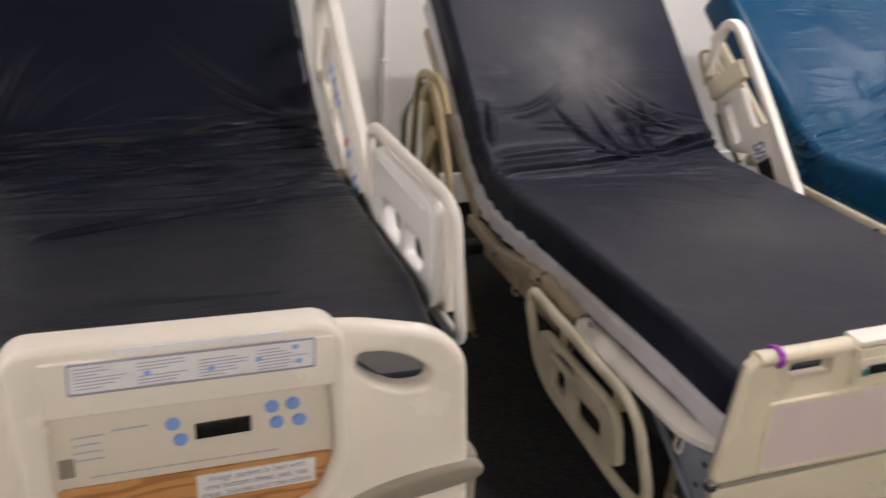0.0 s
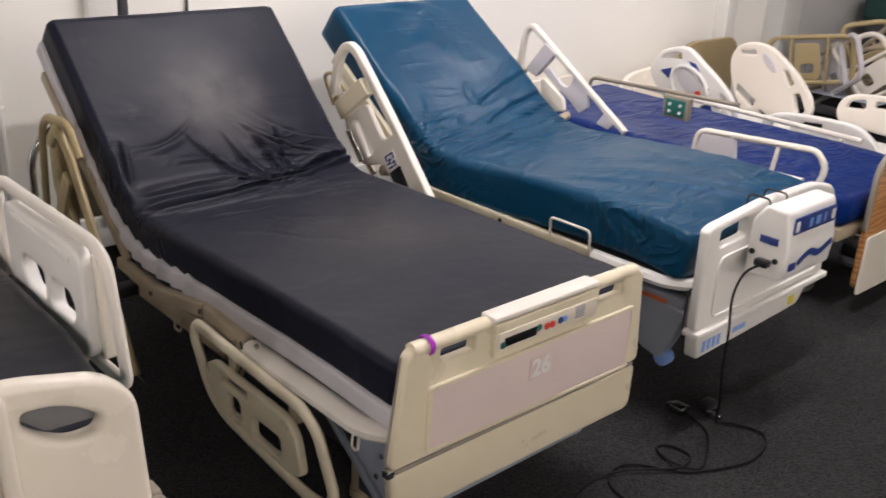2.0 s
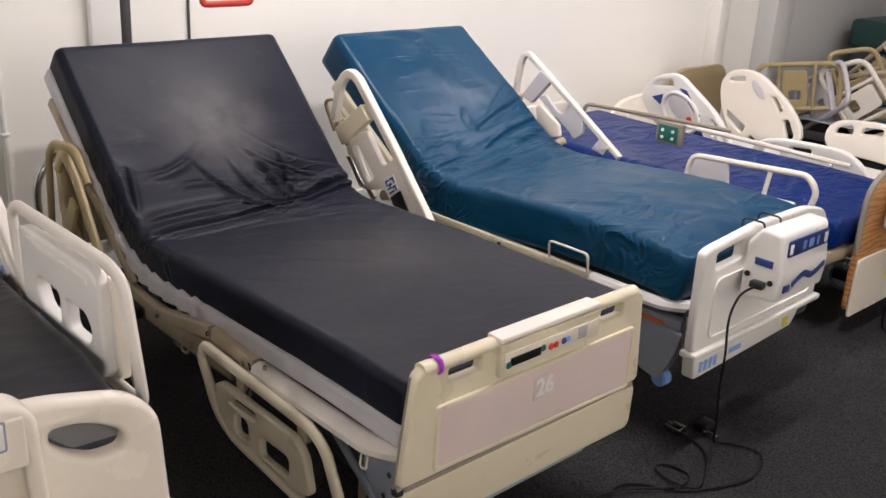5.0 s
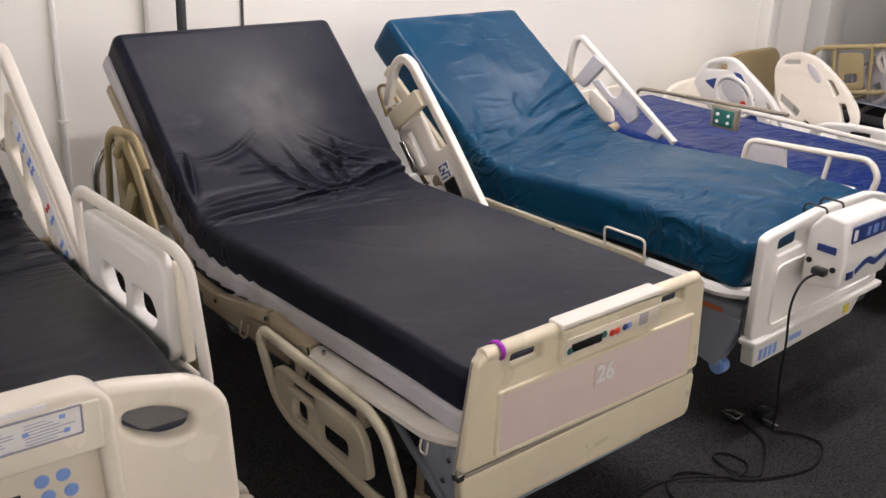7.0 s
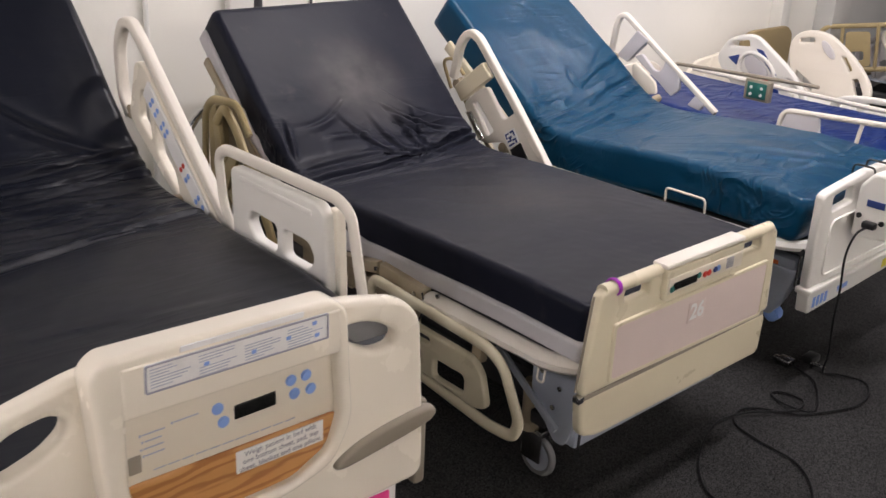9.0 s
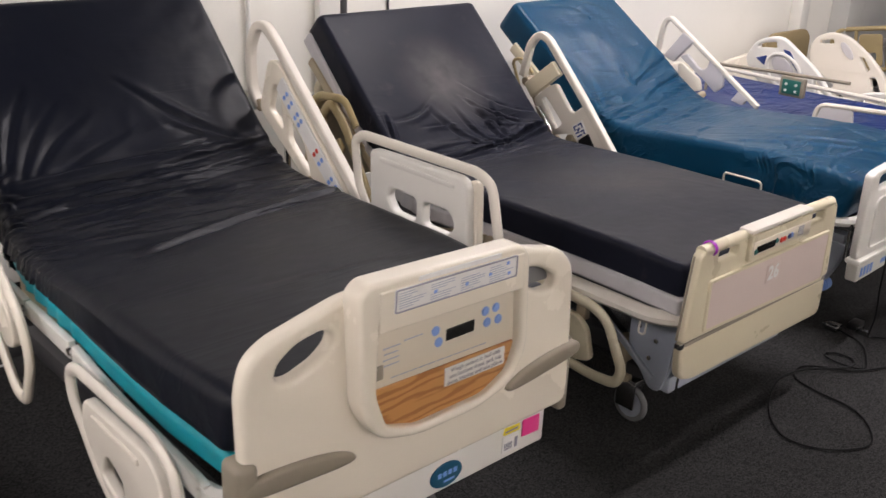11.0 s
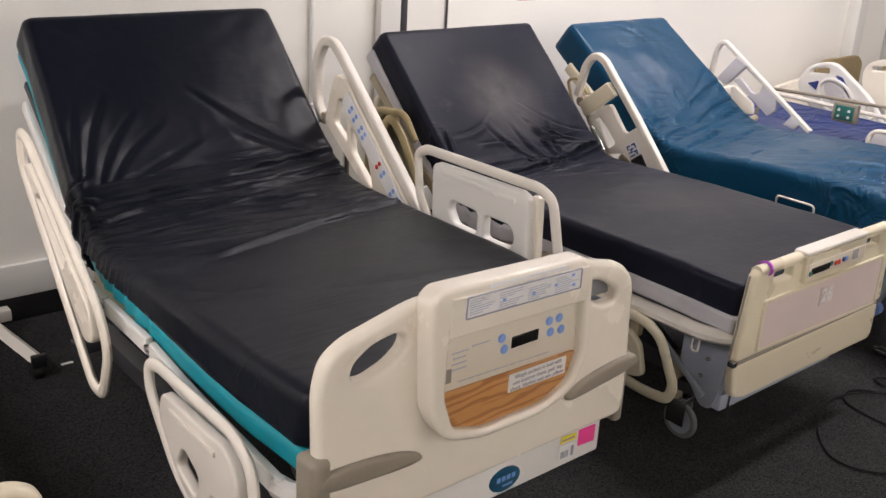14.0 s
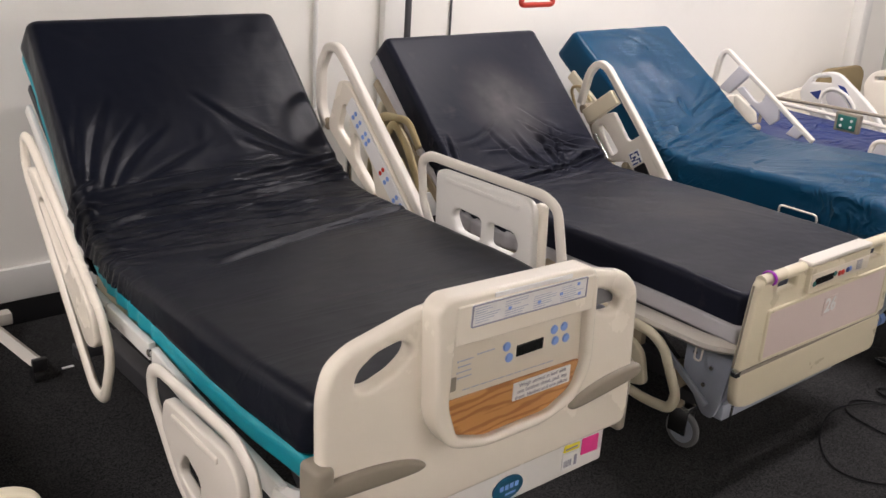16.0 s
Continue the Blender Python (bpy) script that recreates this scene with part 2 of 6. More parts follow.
# ---- shape helpers ----
ORG = Vector((0, 0, 0))
YZ = lambda c: Matrix(((0, 0, 1, c), (1, 0, 0, 0), (0, 1, 0, 0), (0, 0, 0, 1)))      # drawn (y, z), thickness along x
XZ = lambda c: Matrix(((1, 0, 0, 0), (0, 0, -1, c), (0, 1, 0, 0), (0, 0, 0, 1)))     # drawn (x, z), thickness along y


def thing(name, org, label, category, group="", kind="", turn=0.0):
    global ORG
    ob = new(name)
    ob.empty_display_size = 0.1
    ORG = Vector(org)
    ob.matrix_basis = Matrix.Translation(ORG) @ pose(0, 0, 0, 0, 0, turn)
    return tagged(ob, label, category, group, kind)


def link_mesh(name, bm, material, angle=35):
    me = bpy.data.meshes.new(name)
    bm.to_mesh(me)
    bm.free()
    for p in me.polygons:
        p.use_smooth = True
    me.set_sharp_from_angle(angle=radians(angle))
    me.materials.append(material)
    return new(name, me)


def part(name, bm, material, parent, label="", angle=35):
    bmesh.ops.translate(bm, vec=-ORG, verts=bm.verts)
    ob = link_mesh(name, bm, material, angle)
    ob.parent = parent
    return tagged(ob, label, kind="stuff" if name == "print" else "")


def solo(name, bm, material, label, category, org, group="", kind="", angle=35):
    global ORG
    ORG = Vector(org)
    bmesh.ops.translate(bm, vec=-ORG, verts=bm.verts)
    ob = link_mesh(name, bm, material, angle)
    ob.location = ORG
    return tagged(ob, label, category, group, kind)


def box(x0, x1, y0, y1, z0, z1, bevel=0.004, seg=2):
    bm = bmesh.new()
    bmesh.ops.create_cube(bm, size=1)
    bmesh.ops.scale(bm, vec=(abs(x1 - x0), abs(y1 - y0), abs(z1 - z0)), verts=bm.verts)
    bmesh.ops.translate(bm, vec=((x0 + x1) / 2, (y0 + y1) / 2, (z0 + z1) / 2), verts=bm.verts)
    if bevel:
        bmesh.ops.bevel(bm, geom=bm.edges[:], offset=bevel, segments=seg, affect="EDGES", profile=0.5)
    return bm


def join(*bms):
    out = bms[0]
    for b in bms[1:]:
        me = bpy.data.meshes.new("tmp")
        b.to_mesh(me)
        b.free()
        out.from_mesh(me)
        bpy.data.meshes.remove(me)
    return out


def smooth_path(pts, n=8, closed=False):
    P = [Vector(p) for p in pts]
    if len(P) < 3:
        return P
    out, m = [], len(P)
    for i in range(m if closed else m - 1):
        a, b, c, d = (P[(i - 1) % m], P[i], P[(i + 1) % m], P[(i + 2) % m]) if closed else (P[max(i - 1, 0)], P[i], P[i + 1], P[min(i + 2, m - 1)])
        for k in range(n):
            t = k / n
            out.append(0.5 * ((2 * b) + (c - a) * t + (2 * a - 5 * b + 4 * c - d) * t * t + (3 * b - a - 3 * c + d) * t ** 3))
    if not closed:
        out.append(P[-1])
    return out


def fillet(pts, r, n=5, closed=False):
    """Rounds the corners of a path of 3D points."""
    P, out, m = [Vector(p) for p in pts], [], len(pts)
    for i, p in enumerate(P):
        if not closed and i in (0, m - 1):
            out.append(p)
            continue
        a, c = P[i - 1], P[(i + 1) % m]
        d = min(r, (a - p).length * 0.45, (c - p).length * 0.45)
        p0, p1 = p + (a - p).normalized() * d, p + (c - p).normalized() * d
        for k in range(n + 1):
            t = k / n
            out.append((1 - t) ** 2 * p0 + 2 * t * (1 - t) * p + t * t * p1)
    return out


def tube(pts, r, n=10, closed=False, flat=1.0, up=None):
    """A round or oval bar along a path; flat squeezes it along up."""
    P = [Vector(p) for p in pts]
    bm, rings, m = bmesh.new(), [], len(P)
    ref = Vector(up) if up else None
    prev = None
    for i, p in enumerate(P):
        a = P[i - 1] if (i or closed) else p
        b = P[(i + 1) % m] if (i < m - 1 or closed) else p
        t = (b - a).normalized()
        if ref:
            u = (ref - t * ref.dot(t)).normalized()
        else:
            base = prev or (Vector((0, 0, 1)) if abs(t.z) < 0.9 else Vector((1, 0, 0)))
            u = (base - t * base.dot(t)).normalized()
        prev = u
        v = t.cross(u)
        rings.append([bm.verts.new(p + u * (r * flat * math.cos(2 * math.pi * k / n)) + v * (r * math.sin(2 * math.pi * k / n))) for k in range(n)])
    for i in range(m if closed else m - 1):
        A, B = rings[i], rings[(i + 1) % m]
        for k in range(n):
            bm.faces.new((A[k], A[(k + 1) % n], B[(k + 1) % n], B[k]))
    if not closed:
        bm.faces.new(rings[0][::-1])
        bm.faces.new(rings[-1])
    bmesh.ops.recalc_face_normals(bm, faces=bm.faces[:])
    return bm


def rod(a, b, r, n=14, bevel=0.0):
    bm = tube([a, b], r, n)
    if bevel:
        es = [e for e in bm.edges if any(len(f.verts) == n for f in e.link_faces)]
        bmesh.ops.bevel(bm, geom=es, offset=bevel, segments=2, affect="EDGES")
    return bm


def round2d(pts, r, n=6):
    return [(p.x, p.y) for p in fillet([(x, y, 0) for x, y in pts], r, n, closed=True)]


def plate(outline, holes, thick, bevel, m, seg=3):
    """A board cut from a rounded outline with holes through it and soft edges."""
    cu = bpy.data.curves.new("tmp", "CURVE")
    cu.dimensions, cu.fill_mode = "2D", "BOTH"
    cu.extrude, cu.bevel_depth, cu.bevel_resolution, cu.offset = max(thick / 2 - bevel, 0.0005), bevel, seg, -bevel
    for loop in [outline, *holes]:
        sp = cu.splines.new("POLY")
        sp.points.add(len(loop) - 1)
        for q, (x, y) in zip(sp.points, loop):
            q.co = (x, y, 0, 1)
        sp.use_cyclic_u = True
    ob = bpy.data.objects.new("tmp", cu)
    me = bpy.data.meshes.new_from_object(ob)
    bm = bmesh.new()
    bm.from_mesh(me)
    bpy.data.objects.remove(ob)
    bpy.data.curves.remove(cu)
    bpy.data.meshes.remove(me)
    bmesh.ops.remove_doubles(bm, verts=bm.verts, dist=0.0002)
    bmesh.ops.transform(bm, matrix=m, verts=bm.verts)
    bmesh.ops.recalc_face_normals(bm, faces=bm.faces[:])
    return bm


def lettering(s, size, m, width=None, spacing=1.0, bold=0.0):
    cu = bpy.data.curves.new("tmp", "FONT")
    cu.body, cu.size, cu.extrude, cu.align_x, cu.align_y, cu.space_line = s, size, 0.0004, "CENTER", "CENTER", spacing
    cu.resolution_u, cu.offset = 3, bold
    ob = bpy.data.objects.new("tmp", cu)
    me = bpy.data.meshes.new_from_object(ob)
    bm = bmesh.new()
    bm.from_mesh(me)
    bpy.data.objects.remove(ob)
    bpy.data.curves.remove(cu)
    bpy.data.meshes.remove(me)
    if width:
        xs = [v.co.x for v in bm.verts]
        k = width / (max(xs) - min(xs))
        bmesh.ops.scale(bm, vec=(k, k, 1), verts=bm.verts)
    bmesh.ops.transform(bm, matrix=m, verts=bm.verts)
    return bm


def oval(cx, cy, rx, ry, n=24, tilt=0.0):
    c, s = math.cos(tilt), math.sin(tilt)
    return [(cx + rx * math.cos(a) * c - ry * math.sin(a) * s, cy + rx * math.cos(a) * s + ry * math.sin(a) * c) for a in [2 * math.pi * k / n for k in range(n)]]


def strap(pts, width, fr=0.03):
    """Outline of a flat band of even width along an open line."""
    P = fillet([(a, b, 0) for a, b in pts], fr, 6)
    left, right = [], []
    for i, p in enumerate(P):
        t = (P[min(i + 1, len(P) - 1)] - P[max(i - 1, 0)]).normalized()
        n = Vector((-t.y, t.x, 0)) * width / 2
        left.append(((p + n).x, (p + n).y))
        right.append(((p - n).x, (p - n).y))
    return left + right[::-1]


def rect(x0, y0, x1, y1, r=0.01):
    return round2d([(x0, y0), (x1, y0), (x1, y1), (x0, y1)], r)


# ---- soft covers ----
def waves(u, s, seed, k=7.0, octaves=3):
    rng = np.random.RandomState(seed)
    out = np.zeros_like(u)
    amp = 1.0
    for _ in range(octaves):
        for _ in range(4):
            a, p = rng.uniform(0, 2 * np.pi, 2)
            q = k * rng.uniform(0.7, 1.3)
            out += amp * np.sin(q * (np.cos(a) * u + np.sin(a) * s) + p + 1.3 * np.sin(q * 0.6 * (np.sin(a) * u - np.cos(a) * s) + p))
        k, amp = k * 2.1, amp * 0.5
    return out / 7.0


def fold(u, s, a, b, amp, width, bend=0.0, seed=0):
    """A crease from a to b on the cover, in metres across and along, sharp on one side and soft on the other."""
    ax, ay = a
    dx, dy = b[0] - ax, b[1] - ay
    L = math.hypot(dx, dy)
    t = ((u - ax) * dx + (s - ay) * dy) / (L * L)
    d = ((u - ax) * -dy + (s - ay) * dx) / L - bend * np.sin(np.pi * np.clip(t, 0, 1)) - width * 0.55 * waves(u, s, seed + 11, 10.0, 2)
    taper = np.clip(np.sin(np.pi * np.clip((t + 0.08) / 1.16, 0, 1)), 0, 1)
    ridge = np.exp(-np.where(d > 0, d / width, d / (width * 1.7)) ** 2)
    dip = np.exp(-((d - width * 1.5) / (width * 0.8)) ** 2)
    return taper * amp * (ridge - 0.75 * dip)


def ridges(u, s, seed, ku, ks):
    """Fine wandering creases, long across and close together along the cover."""
    n = waves(u * ku, s * ks, seed, 7.0, 2)
    return np.exp(-(n / 0.13) ** 2) - 0.35


def tuck(u, s, pts, amp, width, seed):
    """A crisp overlapping pleat along a line across the cover: soft towards the head, steep towards the foot."""
    line = np.interp(u, [a for a, _ in pts], [b for _, b in pts])
    t = np.clip((u - pts[0][0]) / (pts[-1][0] - pts[0][0]), 0, 1)
    d = s - line - 0.014 * waves(u, 0 * s, seed, 3.0, 1)
    size = 0.9 + 0.5 * waves(u, 0 * s, seed + 3, 3.0, 1)
    bulge = np.where(d > 0, np.exp(-(d / width) ** 2), np.exp(-(d / 0.008) ** 2))
    under = np.exp(-((d + 0.016) / 0.010) ** 2)
    ends = np.clip(np.minimum(t, 1 - t) * 9, 0, 1) ** 0.7
    inside = (u >= pts[0][0]) & (u <= pts[-1][0])
    return amp * ends * inside * np.clip(size, 0.6, 1.3) * (bulge - 0.6 * under)


def soft_pad(W, thick, path, folds, seed, rough=0.004, creases=(), tucks=(), nu=170, step=0.0065, edge=0.045):
    """A mattress in its cover: path is the middle of the top, (y, z) from foot to head; across runs from 0 to W along x."""
    P = smooth_path([(0, y, z) for y, z in path], 14)
    lens = [0.0]
    for p, q in zip(P, P[1:]):
        lens.append(lens[-1] + (q - p).length)
    L = lens[-1]
    inner = np.arange(edge, L - edge, step)
    ends = [(edge * (1 - math.cos(a)), edge * (1 - math.sin(a))) for a in np.linspace(0, np.pi / 2, 6)[:-1]]
    rows = [(a, b) for a, b in ends] + [(v, 0.0) for v in inner] + [(L - a, b) for a, b in ends[::-1]]
    ys, zs = [p.y for p in P], [p.z for p in P]
    ring = []
    r = edge
    for x in np.linspace(r, W - r, nu):
        ring.append((x, 0.0, 0, 1, 1))
    for a in np.linspace(0, np.pi / 2, 6)[1:]:
        ring.append((W - r + r * math.sin(a), -r + r * math.cos(a), math.sin(a), math.cos(a), 1))
    for h in np.linspace(r, thick - 0.02, 7)[1:]:
        ring.append((W, -h, 1, 0, 1))
    for x in np.linspace(W - 0.03, 0.03, 8):
        ring.append((x, -thick, 0, -1, 0))
    for h in np.linspace(thick - 0.02, r, 7)[:-1]:
        ring.append((0, -h, -1, 0, 1))
    for a in np.linspace(np.pi / 2, 0, 6)[:-1]:
        ring.append((r - r * math.sin(a), -r + r * math.cos(a), -math.sin(a), math.cos(a), 1))
    R = np.array(ring)
    S = np.array([a for a, _ in rows])
    inset = np.array([b for _, b in rows])[:, None]
    at = lambda q: (np.interp(np.clip(q, 0, L), lens, ys), np.interp(np.clip(q, 0, L), lens, zs))
    (yc, zc), (y2, z2), (y1, z1) = at(S), at(S + 0.02), at(S - 0.02)
    tl = np.hypot(y2 - y1, z2 - z1)
    ny, nz = -(z2 - z1) / tl, (y2 - y1) / tl
    U = np.repeat(R[None, :, 0], len(S), 0)
    SS = np.repeat(S[:, None], len(R), 1)
    low = SS - R[None, :, 1]
    h = rough * waves(U, low, seed, 6.0) + rough * 0.35 * waves(U, low, seed + 5, 24.0)
    for k, f in enumerate(folds):
        h = h + fold(U, SS, f[0], f[1], f[2], f[3], f[4] if len(f) > 4 else 0.0, seed + 31 * k)
    for k, (s0, slope, spread, amp, ku, ks, tilt) in enumerate(creases):
        h = h + amp * np.exp(-((SS - s0 - slope * U) / spread) ** 2) * ridges(U, SS + tilt * U, seed + 77 + k, ku, ks)
    for k, (pts, amp, width) in enumerate(tucks):
        h = h + tuck(U, SS, pts, amp, width, seed + 140 + 7 * k)
    h = h * R[None, :, 4]
    x = R[None, :, 0] + R[None, :, 2] * h
    x = W / 2 + (x - W / 2) * (1 - 2 * inset / W)
    q = R[None, :, 1] + R[None, :, 3] * h
    q = -thick / 2 + (q + thick / 2) * (1 - 1.8 * inset / thick)
    V = np.stack([x, yc[:, None] + ny[:, None] * q, zc[:, None] + nz[:, None] * q], 2)
    n = len(ring)
    verts = V.reshape(-1, 3).tolist()
    faces = [(i * n + k, i * n + (k + 1) % n, (i + 1) * n + (k + 1) % n, (i + 1) * n + k) for i in range(len(rows) - 1) for k in range(n)]
    faces.append(tuple(range(n)))
    faces.append(tuple((len(rows) - 1) * n + k for k in range(n))[::-1])
    me = bpy.data.meshes.new("tmp")
    me.from_pydata(verts, [], faces)
    bm = bmesh.new()
    bm.from_mesh(me)
    bpy.data.meshes.remove(me)
    bmesh.ops.recalc_face_normals(bm, faces=bm.faces[:])
    return bm


# ---- the room ----
X0, X1, Y0, Y1 = -3.4, 9.4, -3.2, 3.78


def setting(name, bm, material, label, category):
    return solo(name, bm, material, label, category, (0, 0, 0), kind="structure")


setting("floor", box(X0 - 0.15, X1 + 0.15, Y0 - 0.15, Y1 + 0.15, -0.1, 0.0, 0), M_CARPET, "dark charcoal low-pile carpet floor", "floor")
setting("wall_north", box(X0 - 0.15, X1 + 0.15, Y1, Y1 + 0.15, 0.0, CEIL, 0), M_WALL, "plain white painted wall behind the beds", "wall")
setting("wall_south", box(X0 - 0.15, X1 + 0.15, Y0 - 0.15, Y0, 0.0, CEIL, 0), M_WALL, "plain white painted wall", "wall")
setting("wall_west", box(X0 - 0.15, X0, Y0, Y1, 0.0, CEIL, 0), M_WALL, "plain white painted wall", "wall")
setting("wall_east", box(X1, X1 + 0.15, Y0, Y1, 0.0, CEIL, 0), M_WALL2, "plain grey far wall", "wall")
# unseen ceiling, kept dark so little light bounces onto the vinyl covers
setting("ceiling", box(X0 - 0.15, X1 + 0.15, Y0 - 0.15, Y1 + 0.15, CEIL, CEIL + 0.1, 0), M_CEIL, "plain dark grey ceiling", "ceiling")
setting("baseboard", box(X0, X1, Y1 - 0.012, Y1 - 0.002, 0.0, 0.11, 0.003), M_BLACKP, "black strip along the foot of the white wall", "baseboard")
setting("trim", box(X0, 6.4, Y1 - 0.03, Y1 - 0.002, 0.113, 0.255, 0.004), M_TRIM, "low white ledge boxed along the wall", "trim")
setting("pilaster", box(1.95, 2.075, Y1 - 0.05, Y1 - 0.002, 0.258, CEIL - 0.003, 0.006), M_TRIM, "narrow white boxed riser on the wall", "pilaster")
setting("pilaster", box(6.56, 6.68, Y1 - 0.10, Y1 - 0.002, 0.113, CEIL - 0.003, 0.006), M_TRIM, "white boxed column on the wall", "pilaster")
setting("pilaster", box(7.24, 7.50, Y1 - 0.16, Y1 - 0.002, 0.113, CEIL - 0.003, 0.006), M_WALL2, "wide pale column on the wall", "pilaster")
setting("grey_wall_panel", box(7.503, X1 - 0.003, Y1 - 0.05, Y1 - 0.002, 0.113, CEIL - 0.003, 0.003), M_WALL2, "grey stretch of the wall", "wall panel")


def conduit(x, r, material, label, clips):
    root = thing("wall_conduit", (x, Y1 - r, 0.26), label, "conduit")
    part("pipe", rod((x, Y1 - r - 0.004, 0.26), (x, Y1 - r - 0.004, CEIL - 0.003), r, 12), material, root)
    for z in clips:
        part("clip", box(x - r - 0.006, x + r + 0.006, Y1 - 2 * r - 0.007, Y1 - 0.001, z - 0.007, z + 0.007, 0.003), M_TRIM, root)


conduit(1.575, 0.011, M_TRIM, "thin white electrical conduit on the wall", (0.78, 1.5, 2.2))
conduit(2.105, 0.022, M_DKSTEEL, "dark grey pipe beside the white riser", (1.55, 2.4))
# added thin rod stands for a dark vertical seam in the wall
conduit(2.405, 0.006, M_DKSTEEL, "thin dark rod drawing a vertical wall seam", (1.7,))


# ---- bed parts ----
def caster(parent, x, y, r, stem_top, stem_mat):
    w = part("caster", join(rod((x, y, stem_top), (x, y, 2 * r + 0.035), 0.026, 14, 0.004), rod((x, y, 2 * r + 0.05), (x, y, 2 * r + 0.02), 0.03, 14, 0.003)), stem_mat, parent)
    cx, cy = x + 0.02, y - 0.03
    part("fork", join(*[box(cx - 0.004 + sg * 0.024 - 0.003, cx + sg * 0.024 + 0.003, cy - 0.03, cy + 0.045, r - 0.01, 2 * r + 0.022, 0.003) for sg in (-1, 1)],
                      box(cx - 0.027, cx + 0.027, cy - 0.03, cy + 0.045, 2 * r + 0.008, 2 * r + 0.03, 0.004)), M_CHROME, w)
    tyre = tube([(cx, cy + (r - 0.012) * math.cos(q), r + (r - 0.012) * math.sin(q)) for q in np.linspace(0, 2 * math.pi, 33)[:-1]], 0.012, 10, True)
    part("tyre", tyre, M_RUBBER, w, "grey rubber tyre")
    part("rim", join(rod((cx - 0.010, cy, r), (cx + 0.010, cy, r), r - 0.016, 24, 0.004), rod((cx - 0.02, cy, r), (cx + 0.02, cy, r), 0.016, 12, 0.003)), M_STEEL, w)


def screws(parent, pts, axis, r=0.007):
    for p in pts:
        q = Vector(p)
        a = Vector(axis) * 0.004
        part("bolt", rod(q - a, q + a, r, 12, 0.001), M_CHROME, parent)


def loop_rail(parent, x, pts, r, material, closed=True, fr=0.05, label="", flat=0.7):
    return part("side_rail", tube(fillet([(x, y, z) for y, z in pts], fr, 6, closed), r, 12, closed, flat=flat, up=(1, 0, 0)), material, parent, label)


def undercarriage(root, x0, x1, y0, y1, zdeck, r, col, casters=True):
    """The chassis: two long rails, cross members, lift arms and four casters."""
    zb = 2 * r + 0.06
    # frame members are coloured dark to match the shade under the beds
    for x in (x0 + 0.22, x1 - 0.22):
        part("base_rail", box(x - 0.03, x + 0.03, y0 + 0.22, y1 - 0.2, zb, zb + 0.07, 0.006), M_DKSTEEL, root)
    for y in (y0 + 0.25, y1 - 0.25):
        part("cross_member", box(x0 + 0.251, x1 - 0.251, y - 0.035, y + 0.035, zb + 0.005, zb + 0.065, 0.006), M_DKSTEEL, root)
        for xa, xb in ((x0 + 0.10, x0 + 0.189), (x1 - 0.189, x1 - 0.10)):
            part("outrigger", box(xa, xb, y - 0.03, y + 0.03, zb + 0.005, zb + 0.05, 0.006), M_DKSTEEL, root)
    for x in (x0 + 0.3, x1 - 0.3):
        for ya, yb in ((y0 + 0.45, y0 + 0.75), (y1 - 0.75, y1 - 0.45)):
            part("lift_arm", tube([(x, ya, zb + 0.03), (x, yb, zdeck - 0.08)], 0.025, 4), M_DKSTEEL, root)
    if casters:
        for x in (x0 + 0.2, x1 - 0.2):
            for y in (y0 + 0.27, y1 - 0.25):
                caster(root, x, y, r, zb + 0.12, M_TANSTEEL)


def deck(root, x0, x1, y0, yh, yt, z, zt, material, tray=M_DKSTEEL):
    """Deck under the mattress: flat seat section and a raised back section, edged with rails."""
    part("seat_deck", box(x0 + 0.03, x1 - 0.03, y0, yh - 0.02, z - 0.035, z - 0.003, 0.006), tray, root)
    d = Vector((0, yt - yh, zt - z)).normalized()
    nrm = Vector((0, -d.z, d.y))
    L = math.hypot(yt - yh, zt - z)
    back = box(x0 + 0.03, x1 - 0.03, 0, L, -0.035, -0.003, 0.006)
    m = Matrix.Translation((0, yh, z)) @ Matrix.Rotation(math.atan2(d.z, d.y), 4, "X")
    bmesh.ops.transform(back, matrix=m, verts=back.verts)
    part("back_deck", back, tray, root)
    return m, L


